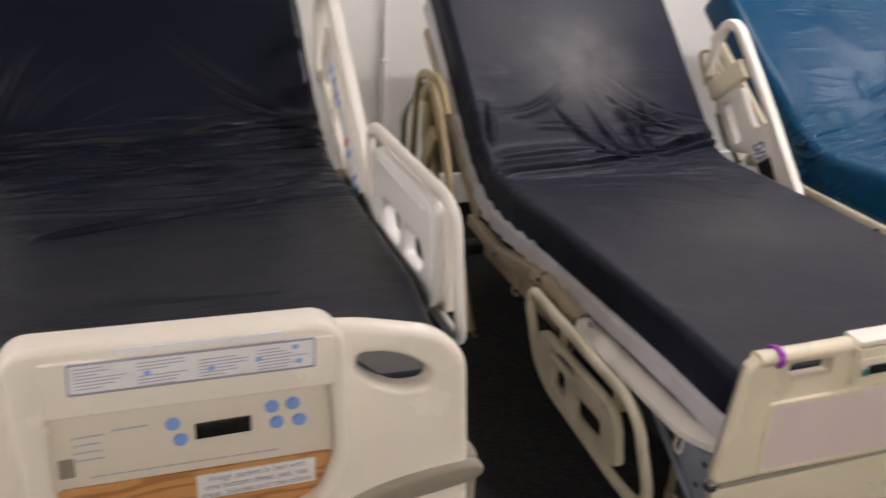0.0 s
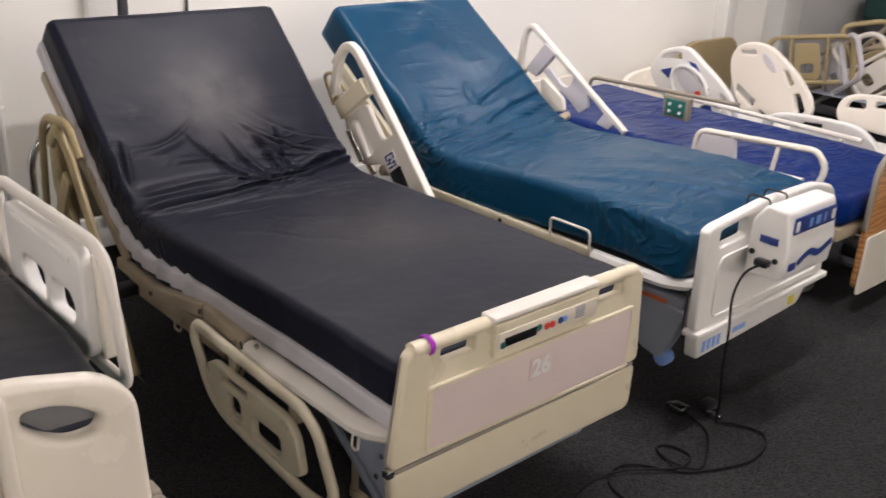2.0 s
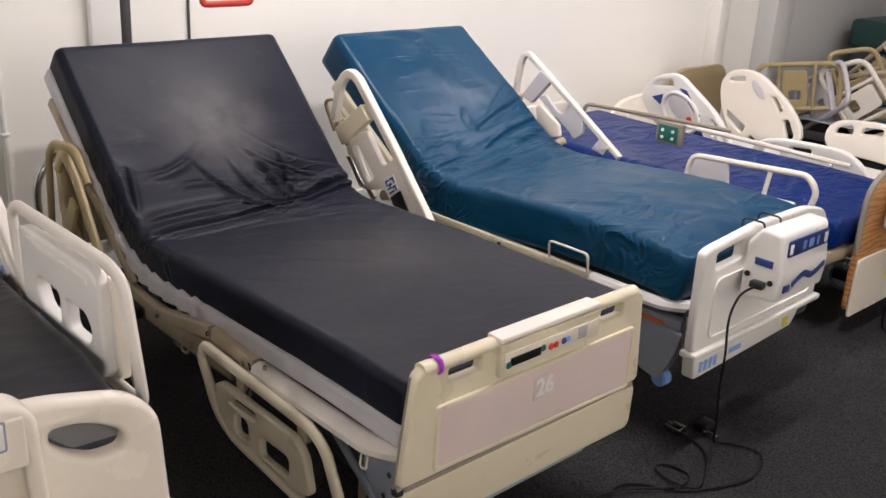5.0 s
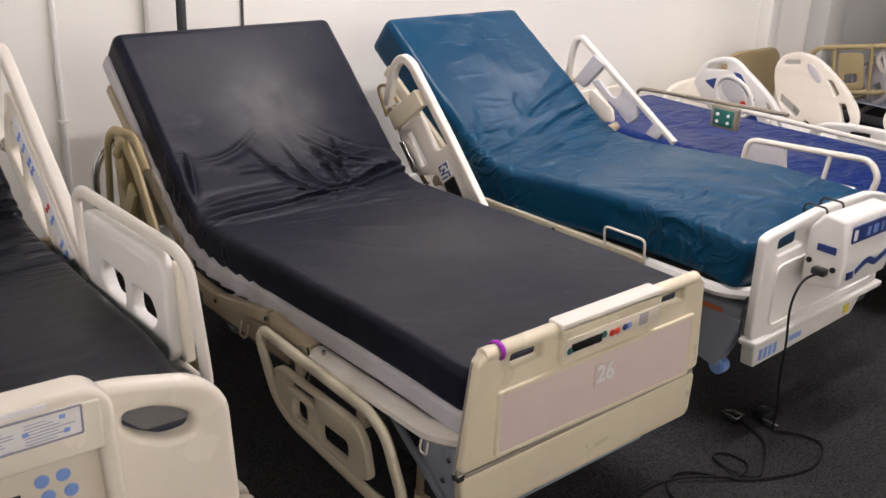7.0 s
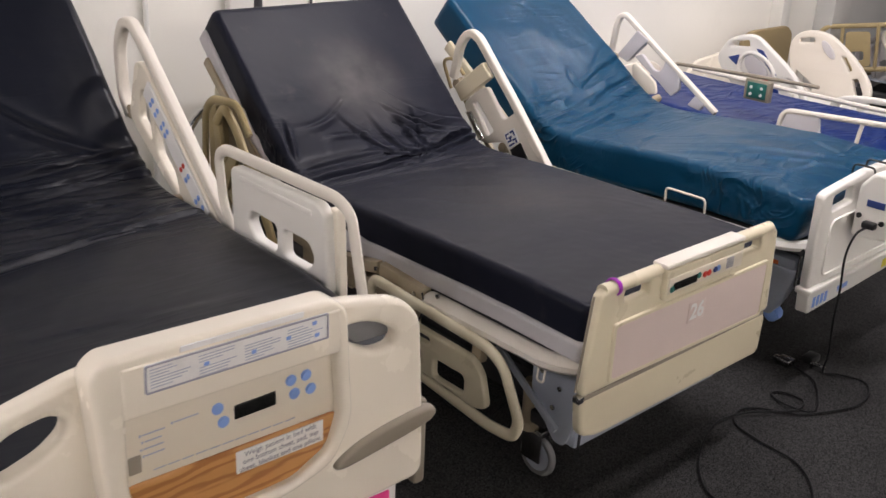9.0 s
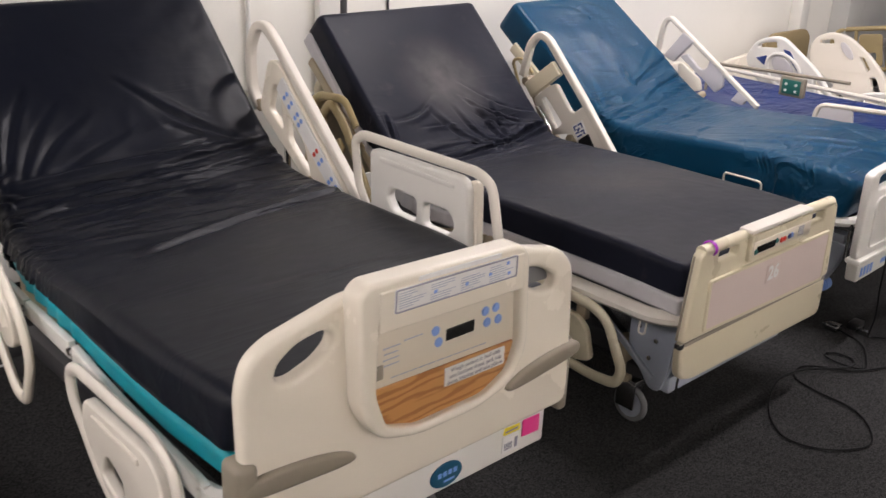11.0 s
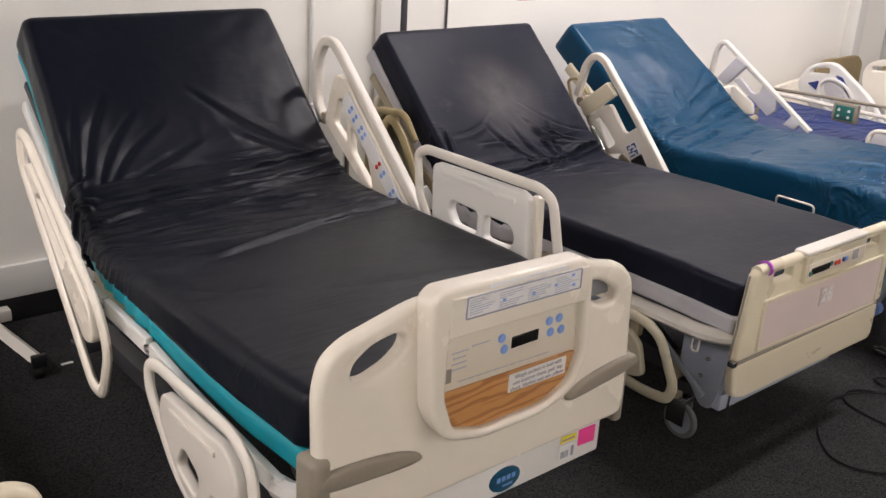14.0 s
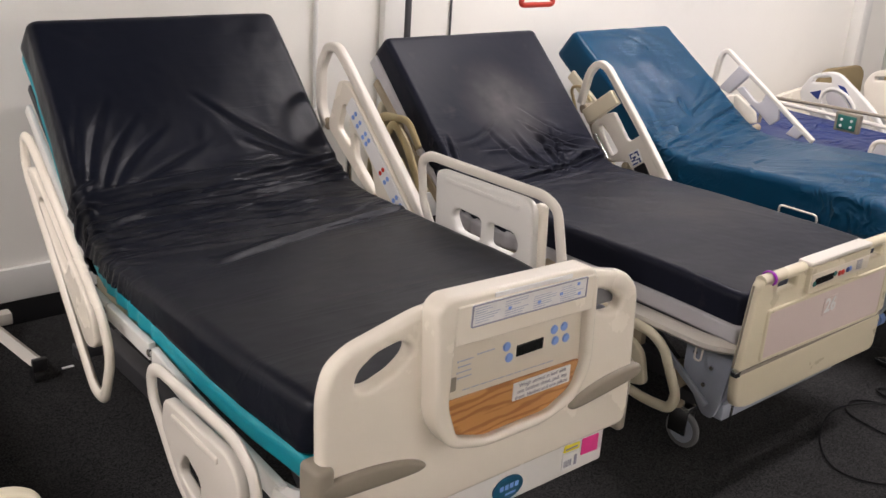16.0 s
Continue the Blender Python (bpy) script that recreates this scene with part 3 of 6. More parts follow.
# ---- bed with the control panel footboard ----
def bed_with_panel():
    root = thing("hospital_bed", (-0.02, 1.25, 0), "cream hospital bed with control panel footboard, head section raised", "bed", "row of hospital beds")
    x0, x1 = -0.02, 0.97
    fb = part("footboard", plate(round2d([(-0.006, 0.495), (-0.013, 0.86), (0.006, 0.925), (0.055, 0.958), (0.24, 1.003), (0.75, 0.985), (0.895, 0.95), (0.949, 0.895), (0.966, 0.65), (0.970, 0.495)], 0.04),
                               [round2d([(0.068, 0.866), (0.076, 0.900), (0.122, 0.932), (0.182, 0.942), (0.206, 0.930), (0.200, 0.904), (0.167, 0.878), (0.105, 0.857)], 0.03),
                                round2d([(0.755, 0.925), (0.80, 0.923), (0.845, 0.906), (0.882, 0.878), (0.876, 0.851), (0.83, 0.850), (0.78, 0.876), (0.755, 0.90)], 0.03)], 0.042, 0.016, XZ(1.271), 4), M_CREAM, root, "moulded cream plastic footboard with two hand holes")
    # raised surround of the controls
    part("panel_surround", plate(round2d([(0.262, 0.74), (0.248, 1.01), (0.275, 1.034), (0.71, 1.02), (0.742, 0.988), (0.755, 0.75), (0.71, 0.665), (0.60, 0.635), (0.42, 0.635), (0.31, 0.665)], 0.035),
                                 [round2d([(0.30, 0.775), (0.305, 0.95), (0.715, 0.94), (0.725, 0.77), (0.70, 0.70), (0.62, 0.662), (0.42, 0.66), (0.33, 0.69)], 0.02)], 0.062, 0.0125, XZ(1.258), 5), M_CREAM, fb)
    part("keypad", plate(round2d([(0.29, 0.76), (0.30, 0.955), (0.72, 0.945), (0.73, 0.755)], 0.01), [], 0.012, 0.003, XZ(1.2475)), M_PANEL, fb)
    part("hood", plate(round2d([(0.299, 0.919), (0.299, 1.012), (0.72, 0.998), (0.722, 0.908)], 0.006), [], 0.032, 0.005, XZ(1.2405), 3), M_CREAM, fb)
    part("grip_strap", plate(round2d([(0.755, 0.905), (0.80, 0.925), (0.88, 0.885), (0.885, 0.862), (0.80, 0.865)], 0.01), [], 0.012, 0.003, XZ(1.286)), M_RUBBER, fb, "grey strap in the hand hole")
    part("wood_inlay", plate(round2d([(0.295, 0.782), (0.73, 0.772), (0.708, 0.70), (0.62, 0.658), (0.42, 0.655), (0.325, 0.69)], 0.02), [], 0.012, 0.002, XZ(1.2435)), M_WOOD, fb, "oak laminate inlay")
    part("instruction_label", plate(round2d([(0.335, 0.957), (0.337, 1.008), (0.69, 1.000), (0.69, 0.949)], 0.004), [], 0.004, 0.001, XZ(1.2235)), M_LAMINATE, fb, "white laminated instruction label")
    part("label_border", plate(round2d([(0.335, 0.957), (0.337, 1.008), (0.69, 1.000), (0.69, 0.949)], 0.004), [round2d([(0.338, 0.960), (0.340, 1.005), (0.687, 0.997), (0.687, 0.952)], 0.003)], 0.003, 0.0004, XZ(1.2212), 1), M_INK, fb)
    part("tape", plate(round2d([(0.40, 1.012), (0.402, 1.022), (0.64, 1.016), (0.638, 1.005)], 0.002), [], 0.003, 0.0006, XZ(1.2248), 1), M_LAMINATE, fb, "clear glossy tape")
    bars = []
    rng = random.Random(4)
    for col in range(4):
        for row in range(8):
            xa = 0.345 + col * 0.086
            w = rng.uniform(0.03, 0.075)
            z = 0.999 - row * 0.0054 - 0.012 * (xa - 0.335) / 0.36
            if rng.random() < 0.85:
                bars.append(box(xa, xa + w, 1.2204, 1.2214, z - 0.0007, z + 0.0006, 0))
    part("print", join(*bars), M_FAINT, fb)
    part("print", join(*[box(x, x + 0.009, 1.2204, 1.2213, z, z + 0.007, 0) for x, z in ((0.44, 0.975), (0.53, 0.968), (0.60, 0.972), (0.655, 0.985), (0.66, 0.96))]), M_BLUEPR, fb)
    part("display", box(0.506, 0.592, 1.2395, 1.246, 0.833, 0.862, 0.002), M_LCD, fb, "dark grey display window")
    for x, z in ((0.474, 0.868), (0.484, 0.838), (0.625, 0.872), (0.658, 0.872), (0.632, 0.842), (0.668, 0.84)):
        part("button", rod((x, 1.2445, z), (x, 1.238, z), 0.0115, 18, 0.002), M_BLUEPR, fb, "round blue push button")
    words = [(0.335 + 0.003 * (k % 2) , 0.868 - 0.0135 * k, w) for k, w in enumerate((0.040, 0.030, 0.036, 0.034))] + [(0.392, 0.872, 0.045)]
    part("print", join(*[box(x, x + w, 1.2403, 1.2418, z, z + 0.0022, 0) for x, z, w in words], *[box(x - 0.006, x - 0.002, 1.2403, 1.2418, z - 0.001, z + 0.003, 0) for x, z, w in words]), M_FAINT, fb)
    part("print", join(*[box(0.35 + 0.026 * k, 0.372 + 0.026 * k, 1.2403, 1.2418, 0.795 - 0.0006 * k, 0.7968 - 0.0006 * k, 0) for k in range(11)]), M_FAINT, fb)
    part("knob_recess", box(0.306, 0.33, 1.2395, 1.246, 0.80, 0.835, 0.003), M_TAUPE, fb)
    part("paper_sign", plate(round2d([(0.503, 0.722), (0.503, 0.768), (0.692, 0.765), (0.692, 0.719)], 0.002), [], 0.003, 0.0005, XZ(1.2365)), M_LABEL, fb, "white paper note taped on the wood")
    sign = Matrix.Translation((0.5975, 1.2342, 0.7435)) @ Matrix.Rotation(radians(90), 4, "X")
    part("lettering", lettering("Weigh patient in bed with\none bottom sheet, pad, top\nsheet, blanket and one pillow.", 0.012, sign, 0.178), M_INK, fb)
    # the console stands out from the board, its rim and hood farther than its keypad
    for ob in fb.children:
        kind = ob.name.split(".")[0]
        if kind in ("panel_surround", "hood", "instruction_label", "label_border", "tape") or (kind == "print" and min(v.co.y for v in ob.data.vertices) + ORG.y < 1.23):
            ob.location = (-0.021, -0.031, 0.007)
        elif kind != "grip_strap":
            ob.location = (-0.019, -0.021, 0.004)
    # bumpers and corner guards
    for pts in ([(-0.005, 0.632), (-0.005, 0.672), (0.10, 0.672), (0.20, 0.656), (0.255, 0.632), (0.24, 0.616), (0.15, 0.618)], [(0.975, 0.64), (0.975, 0.675), (0.87, 0.672), (0.78, 0.655), (0.725, 0.628), (0.74, 0.612), (0.84, 0.62)]):
        part("bumper", plate([(v.x, v.y) for v in smooth_path([(x, z, 0) for x, z in pts], 5, True)], [], 0.03, 0.010, XZ(1.25), 4), M_TAUPE, fb, "taupe rubber bumper strip")
    part("corner_guard", box(-0.032, 0.018, 1.236, 1.31, 0.40, 0.71, 0.016, 4), M_TAUPE, root, "taupe rubber corner guard")
    part("corner_guard", box(0.955, 0.988, 1.262, 1.315, 0.46, 0.68, 0.012, 3), M_TAUPE, root)
    sk = part("foot_skirt", plate(round2d([(0.03, 0.385), (0.03, 0.505), (0.915, 0.505), (0.915, 0.385)], 0.01), [], 0.03, 0.006, XZ(1.292)), M_WHITE, root, "white plastic skirt under the footboard")
    part("round_badge", plate(oval(0.56, 0.43, 0.052, 0.034), [], 0.006, 0.002, XZ(1.275)), M_DISC, sk, "petrol blue oval badge")
    part("print", join(*[box(x, x + 0.012, 1.2708, 1.2718, 0.428, 0.442, 0) for x in (0.53, 0.547, 0.564, 0.581)], box(0.55, 0.585, 1.2708, 1.2718, 0.411, 0.417, 0)), M_BLUEPR, sk)
    part("sticker", plate(round2d([(0.828, 0.428), (0.828, 0.477), (0.892, 0.474), (0.892, 0.424)], 0.002), [], 0.003, 0.0005, XZ(1.2755)), M_PINK, sk, "bright pink square sticker")
    part("sticker", plate(round2d([(0.757, 0.458), (0.762, 0.478), (0.818, 0.474), (0.818, 0.455)], 0.002), [], 0.003, 0.0005, XZ(1.2755)), M_YELLOW, sk, "yellow warning sticker")
    part("sticker", plate(round2d([(0.755, 0.405), (0.755, 0.454), (0.815, 0.45), (0.815, 0.402)], 0.002), [], 0.003, 0.0005, XZ(1.2755)), M_LABEL, sk, "white bar-coded sticker")
    part("print", join(*[box(0.762 + k * 0.005, 0.7645 + k * 0.005, 1.2730, 1.2742, 0.412, 0.432, 0) for k in range(6)], box(0.763, 0.81, 1.2730, 1.2742, 0.464, 0.468, 0), box(0.80, 0.81, 1.273, 1.2742, 0.41, 0.44, 0)), M_INK, sk)
    # deck
    m, L = deck(root, 0.10, 1.03, 1.33, 2.80, 3.36, 0.595, 1.09, M_WHITE)
    for xs, lab in ((-0.03, "white deck edge rail with pivot bolts"), (1.005, "")):
        xc, sx = xs + 0.011, 1 if xs < 0 else -1
        foot = plate(strap([(2.03, 0.632), (1.80, 0.600), (1.38, 0.572)], 0.056, 0.1), [], 0.022, 0.006, YZ(xc))
        part("deck_rail", join(foot, tube(fillet([(xc, 1.40, 0.572), (xc + sx * 0.012, 1.35, 0.57), (xc + sx * 0.08, 1.33, 0.57)], 0.03), 0.026, 8)), M_WHITE, root, lab)
        part("deck_rail", plate(strap([(2.325, 0.648), (2.045, 0.640)], 0.05), [], 0.022, 0.006, YZ(xc)), M_WHITE, root)
        part("deck_rail", plate(strap([(2.78, 0.672), (2.335, 0.648)], 0.05), [], 0.022, 0.006, YZ(xc)), M_WHITE, root)
        xh = xs + 0.125 if xs < 0 else xs + 0.045
        b = box(xh, xh + 0.018, 0.0, L * 0.88, -0.04, 0.005, 0.006)
        bmesh.ops.transform(b, matrix=m, verts=b.verts)
        part("deck_rail", b, M_WHITE, root)
    screws(root, [(-0.031, 2.037, 0.642), (-0.031, 2.343, 0.648), (1.029, 2.037, 0.642)], (1, 0, 0), 0.011)
    part("lock_knob", rod((-0.035, 2.33, 0.575), (-0.07, 2.33, 0.575), 0.018, 14, 0.004), M_BLACKP, root, "black plastic lock knob")
    part("side_frame", box(0.10, 0.14, 1.5, 2.75, 0.50, 0.585, 0.006), M_TANSTEEL, root)
    part("side_frame", box(0.89, 0.93, 1.5, 2.75, 0.50, 0.585, 0.006), M_TANSTEEL, root)
    # raised rail on the far side
    r1 = loop_rail(root, 1.085, [(2.24, 0.69), (2.315, 0.80), (2.335, 0.945), (2.29, 0.972), (1.75, 0.98), (1.69, 0.955), (1.625, 0.69)], 0.0175, M_RAIL, fr=0.035, label="raised white plastic foot-end side rail")
    part("rail_panel", plate(round2d([(2.215, 0.70), (2.225, 0.948), (1.80, 0.958), (1.765, 0.935), (1.752, 0.72), (1.775, 0.70)], 0.03),
                             [round2d([(1.99, 0.762), (1.99, 0.838), (2.115, 0.842), (2.13, 0.81), (2.10, 0.765)], 0.02), round2d([(1.955, 0.762), (1.955, 0.838), (1.84, 0.838), (1.812, 0.80), (1.84, 0.762)], 0.02)], 0.036, 0.010, YZ(1.075)), M_WHITE, r1)
    part("grip_ridge", box(1.053, 1.064, 1.82, 2.17, 0.915, 0.932, 0.004), M_WHITE, r1)
    part("rail_backing", plate(round2d([(1.79, 0.70), (1.79, 0.945), (1.750, 0.95), (1.738, 0.70)], 0.015), [], 0.03, 0.008, YZ(1.10)), M_CREAM, r1)
    r1.location.x = 0.008
    for y in (1.85, 2.15):
        part("rail_arm", tube(fillet([(1.085, y, 0.70), (1.07, y, 0.64), (1.03, y, 0.60)], 0.02), 0.016, 8), M_TANSTEEL, r1)
    r2 = part("side_rail", plate(strap([(2.955, 0.925), (3.0, 0.99), (3.005, 1.15), (2.955, 1.232), (2.895, 1.240), (2.83, 1.19), (2.29, 0.69)], 0.036, 0.05), [], 0.036, 0.009, YZ(1.09), 3), M_RAIL, root, "raised cream head-end side rail with blue bed controls")
    part("rail_panel", plate(round2d([(2.93, 0.93), (2.86, 1.13), (2.79, 1.12), (2.36, 0.72), (2.40, 0.66), (2.56, 0.67)], 0.035),
                             [round2d([(2.86, 0.94), (2.83, 1.04), (2.79, 1.035), (2.77, 0.88)], 0.02), round2d([(2.74, 0.85), (2.75, 0.95), (2.64, 0.86), (2.60, 0.74)], 0.02)], 0.03, 0.007, YZ(1.086)), M_CREAM, r2)
    strip = [(2.76, 1.08), (2.40, 0.745), (2.445, 0.705), (2.80, 1.03)]
    part("control_strip", plate(round2d(strip, 0.008), [], 0.008, 0.002, YZ(1.067)), M_LABEL, r2, "grey control strip with blue symbols")
    for t in (0.12, 0.2, 0.3, 0.36, 0.62, 0.7, 0.86, 0.93):
        for off in (0.016, -0.016):
            y, z = 2.78 - 0.36 * t - 0.5 * off, 1.055 - 0.335 * t + 0.5 * off
            part("button", rod((1.0635, y, z), (1.0605, y, z), 0.009, 12, 0.001), M_BLUEPR if t != 0.62 else M_RED, r2)
    part("rail_pivot", rod((1.075, 2.94, 0.94), (1.11, 2.94, 0.94), 0.024, 14, 0.004), M_TANSTEEL, r2)
    r2.location.x = 0.026
    part("rail_pivot", rod((1.02, 2.60, 0.72), (1.11, 2.60, 0.72), 0.028, 14, 0.004), M_TANSTEEL, r2)
    # lowered rails on the near side
    r3 = loop_rail(root, -0.085, [(2.75, 0.97), (2.74, 1.07), (2.68, 1.06), (2.20, 0.68), (2.165, 0.58), (2.23, 0.43), (2.30, 0.43)], 0.018, M_CREAM, fr=0.06, label="lowered cream head-end side rail")
    part("rail_panel", plate(round2d([(2.72, 0.98), (2.66, 0.99), (2.26, 0.67), (2.25, 0.58), (2.32, 0.56)], 0.03), [round2d([(2.63, 0.90), (2.60, 0.92), (2.42, 0.775), (2.45, 0.73)], 0.015)], 0.03, 0.007, YZ(-0.08)), M_CREAM, r3)
    r4 = loop_rail(root, -0.085, [(1.76, 0.43), (1.90, 0.60), (1.90, 0.67), (1.85, 0.69), (1.47, 0.69), (1.39, 0.645), (1.345, 0.30), (1.45, 0.27)], 0.017, M_RAIL, fr=0.05, label="lowered white foot-end side rail")
    part("rail_panel", plate(round2d([(1.83, 0.56), (1.81, 0.64), (1.49, 0.645), (1.44, 0.60), (1.41, 0.36), (1.52, 0.32), (1.74, 0.44)], 0.03),
                             [round2d([(1.74, 0.47), (1.70, 0.54), (1.62, 0.50), (1.64, 0.43)], 0.025), round2d([(1.58, 0.42), (1.56, 0.49), (1.48, 0.46), (1.48, 0.38)], 0.025)], 0.03, 0.008, YZ(-0.083)), M_RAIL, r4)
    part("grip_ridge", box(-0.104, -0.095, 1.53, 1.76, 0.60, 0.618, 0.004), M_RAIL, r4)
    part("head_column", box(0.38, 0.86, 3.40, 3.45, 0.30, 0.72, 0.01), M_TANSTEEL, root)
    undercarriage(root, -0.02, 0.97, 1.28, 3.2, 0.62, 0.07, M_TANSTEEL, casters=False)
    for x, y in ((0.30, 1.62), (0.75, 1.62), (0.42, 3.12), (0.75, 3.12)):
        caster(root, x, y, 0.07, 0.33, M_TANSTEEL)
    return root


bed_with_panel()
W = 0.945
F = [((0.02, 1.22), (0.88, 1.15), 0.012, 0.016, 0.02), ((0.03, 1.14), (0.85, 1.06), 0.012, 0.018, -0.02), ((0.05, 1.06), (0.60, 1.02), 0.010, 0.016, 0.01),
     ((0.35, 1.10), (0.89, 0.97), 0.010, 0.014, 0.02), ((0.50, 1.02), (0.89, 0.86), 0.010, 0.018), ((0.02, 0.98), (0.45, 0.95), 0.009, 0.02, 0.02), ((0.0, 0.86), (0.88, 0.80), 0.006, 0.02, 0.03),
     ((0.02, 1.27), (0.80, 1.29), 0.011, 0.013, 0.01), ((0.40, 1.31), (0.88, 1.24), 0.010, 0.013),
     ((0.03, 1.24), (0.10, 1.60), 0.014, 0.018, 0.01), ((0.06, 1.25), (0.20, 1.62), 0.014, 0.019, 0.02), ((0.09, 1.25), (0.28, 1.54), 0.012, 0.018, 0.02), ((0.12, 1.25), (0.36, 1.48), 0.011, 0.018, 0.02),
     ((0.15, 1.25), (0.48, 1.40), 0.010, 0.018), ((0.86, 1.30), (0.50, 1.62), 0.020, 0.017, 0.02), ((0.88, 1.27), (0.60, 1.42), 0.016, 0.015, 0.01),
     ((0.04, 1.92), (0.16, 1.82), 0.003, 0.03), ((0.3, 0.40), (0.8, 0.36), 0.003, 0.03), ((0.25, 0.98), (0.7, 0.93), 0.008, 0.014), ((0.1, 1.10), (0.4, 1.12), 0.008, 0.012)]
rg = random.Random(12)
for k in range(17):
    sv = 0.72 + 0.62 * (max(0, k + rg.uniform(-0.5, 0.5)) / 17) ** 0.8
    F.append(((-0.04, sv), (rg.uniform(0.02, 0.09), sv + rg.uniform(-0.06, 0.02)), rg.uniform(0.003, 0.012) * max(0.2, 1 - abs(sv - 1.2) * 1.8), rg.uniform(0.006, 0.016), rg.uniform(-0.015, 0.015)))
for k in range(7):
    sv = 0.84 + 0.40 * k / 7
    ua = rg.uniform(0.0, 0.4)
    F.append(((ua, sv), (ua + rg.uniform(0.35, 0.55), sv - rg.uniform(0.02, 0.09)), rg.uniform(0.003, 0.005), rg.uniform(0.010, 0.016), rg.uniform(-0.02, 0.03)))
toward = lambda q: q + 0.19 * min(1, max(0, (q - 0.3) / 0.5))
F = [((a[0], toward(a[1])), (b[0], toward(b[1])), (1.15 if max(a[0], b[0]) < 0.1 and b[1] < 1.4 else 0.46 if max(a[1], b[1]) > 1.38 else 0.7) * h, 0.8 * w, *k) for a, b, h, w, *k in F]
T = (([(0.04, 1.235), (0.5, 1.25), (0.95, 1.30)], 0.010, 0.028), ([(0.03, 1.10), (0.18, 1.15), (0.40, 1.16), (0.62, 1.15)], 0.009, 0.030), ([(0.22, 1.185), (0.6, 1.20), (0.96, 1.245)], 0.008, 0.020),
     ([(0.5, 1.16), (0.75, 1.18), (0.96, 1.20)], 0.007, 0.018), ([(0.02, 1.20), (0.3, 1.215), (0.55, 1.23)], 0.008, 0.018), ([(0.20, 0.70), (0.6, 0.78), (0.97, 0.84)], 0.009, 0.026), ([(0.10, 1.02), (0.4, 1.05), (0.8, 1.03)], 0.005, 0.022))
T = [([(u, toward(q)) for u, q in pts], 1.35 * amp, 0.85 * wide) for pts, amp, wide in T]
bm = soft_pad(W, 0.155, [(1.345, 0.80), (1.7, 0.795), (2.1, 0.785), (2.48, 0.775), (2.64, 0.780), (2.75, 0.815), (2.87, 0.905), (3.312, 1.325)], F, 3, 0.005, edge=0.032,
              creases=((1.29, 0.0, 0.20, 0.0008, 0.6, 3.0, 0.10), (1.65, -0.3, 0.3, 0.0012, 2.0, 1.6, 0.6)), tucks=T)


def spread_out(bm, out):
    """Lets the pad run slightly askew on its deck: wider over the seat, narrower at the head."""
    for v in bm.verts:
        f, y = v.co.x / W, v.co.y
        a = float(np.interp(y, [1.35, 1.6, 2.4, 2.75, 3.3], [0.024, 0.010, 0.008, 0.068, 0.122]))
        b = float(np.interp(y, [1.35, 1.8, 2.2, 2.8, 3.3], [0.985, 1.035, 1.05, 1.075, 1.080]))
        if f < 0.2:
            a -= float(np.interp(y, [1.35, 2.5, 2.8, 3.3], [out, out, -0.012, -0.008])) if out else 0.0
            low = 0.79 - v.co.z if y < 2.62 else 0.0
            if not out and y < 2.68 and low > 0.02:
                hem = float(np.interp(y, [1.35, 1.77, 2.1, 2.5, 2.68], [0.648, 0.668, 0.695, 0.725, 0.69]))
                v.co.z = 0.77 - (0.77 - v.co.z) * (0.77 - hem) / 0.14
                a -= 0.10 * max(0, min(low, 0.14))
        v.co.x = a + f * (b - a)


spread_out(bm, 0.0)
root = thing("mattress", (0.48, 1.3, 0.66), "black wrinkled vinyl mattress with turquoise underside, head end raised", "mattress", "mattresses")
part("cover", bm, M_BLACK, root, "black vinyl cover", 80)
bm = soft_pad(W, 0.072, [(1.33, 0.668), (1.7, 0.675), (2.1, 0.71), (2.45, 0.742), (2.64, 0.735), (2.80, 0.735), (2.95, 0.80), (3.385, 1.215)], [((-0.03, sv), (0.05, sv - 0.02), 0.006, 0.014) for sv in (0.75, 0.83, 0.9, 0.98, 1.05)], 8, 0.004, nu=30, step=0.015, edge=0.02)
spread_out(bm, 0.010)
part("underside", bm, M_TEALPAD, root, "turquoise underside", 80)


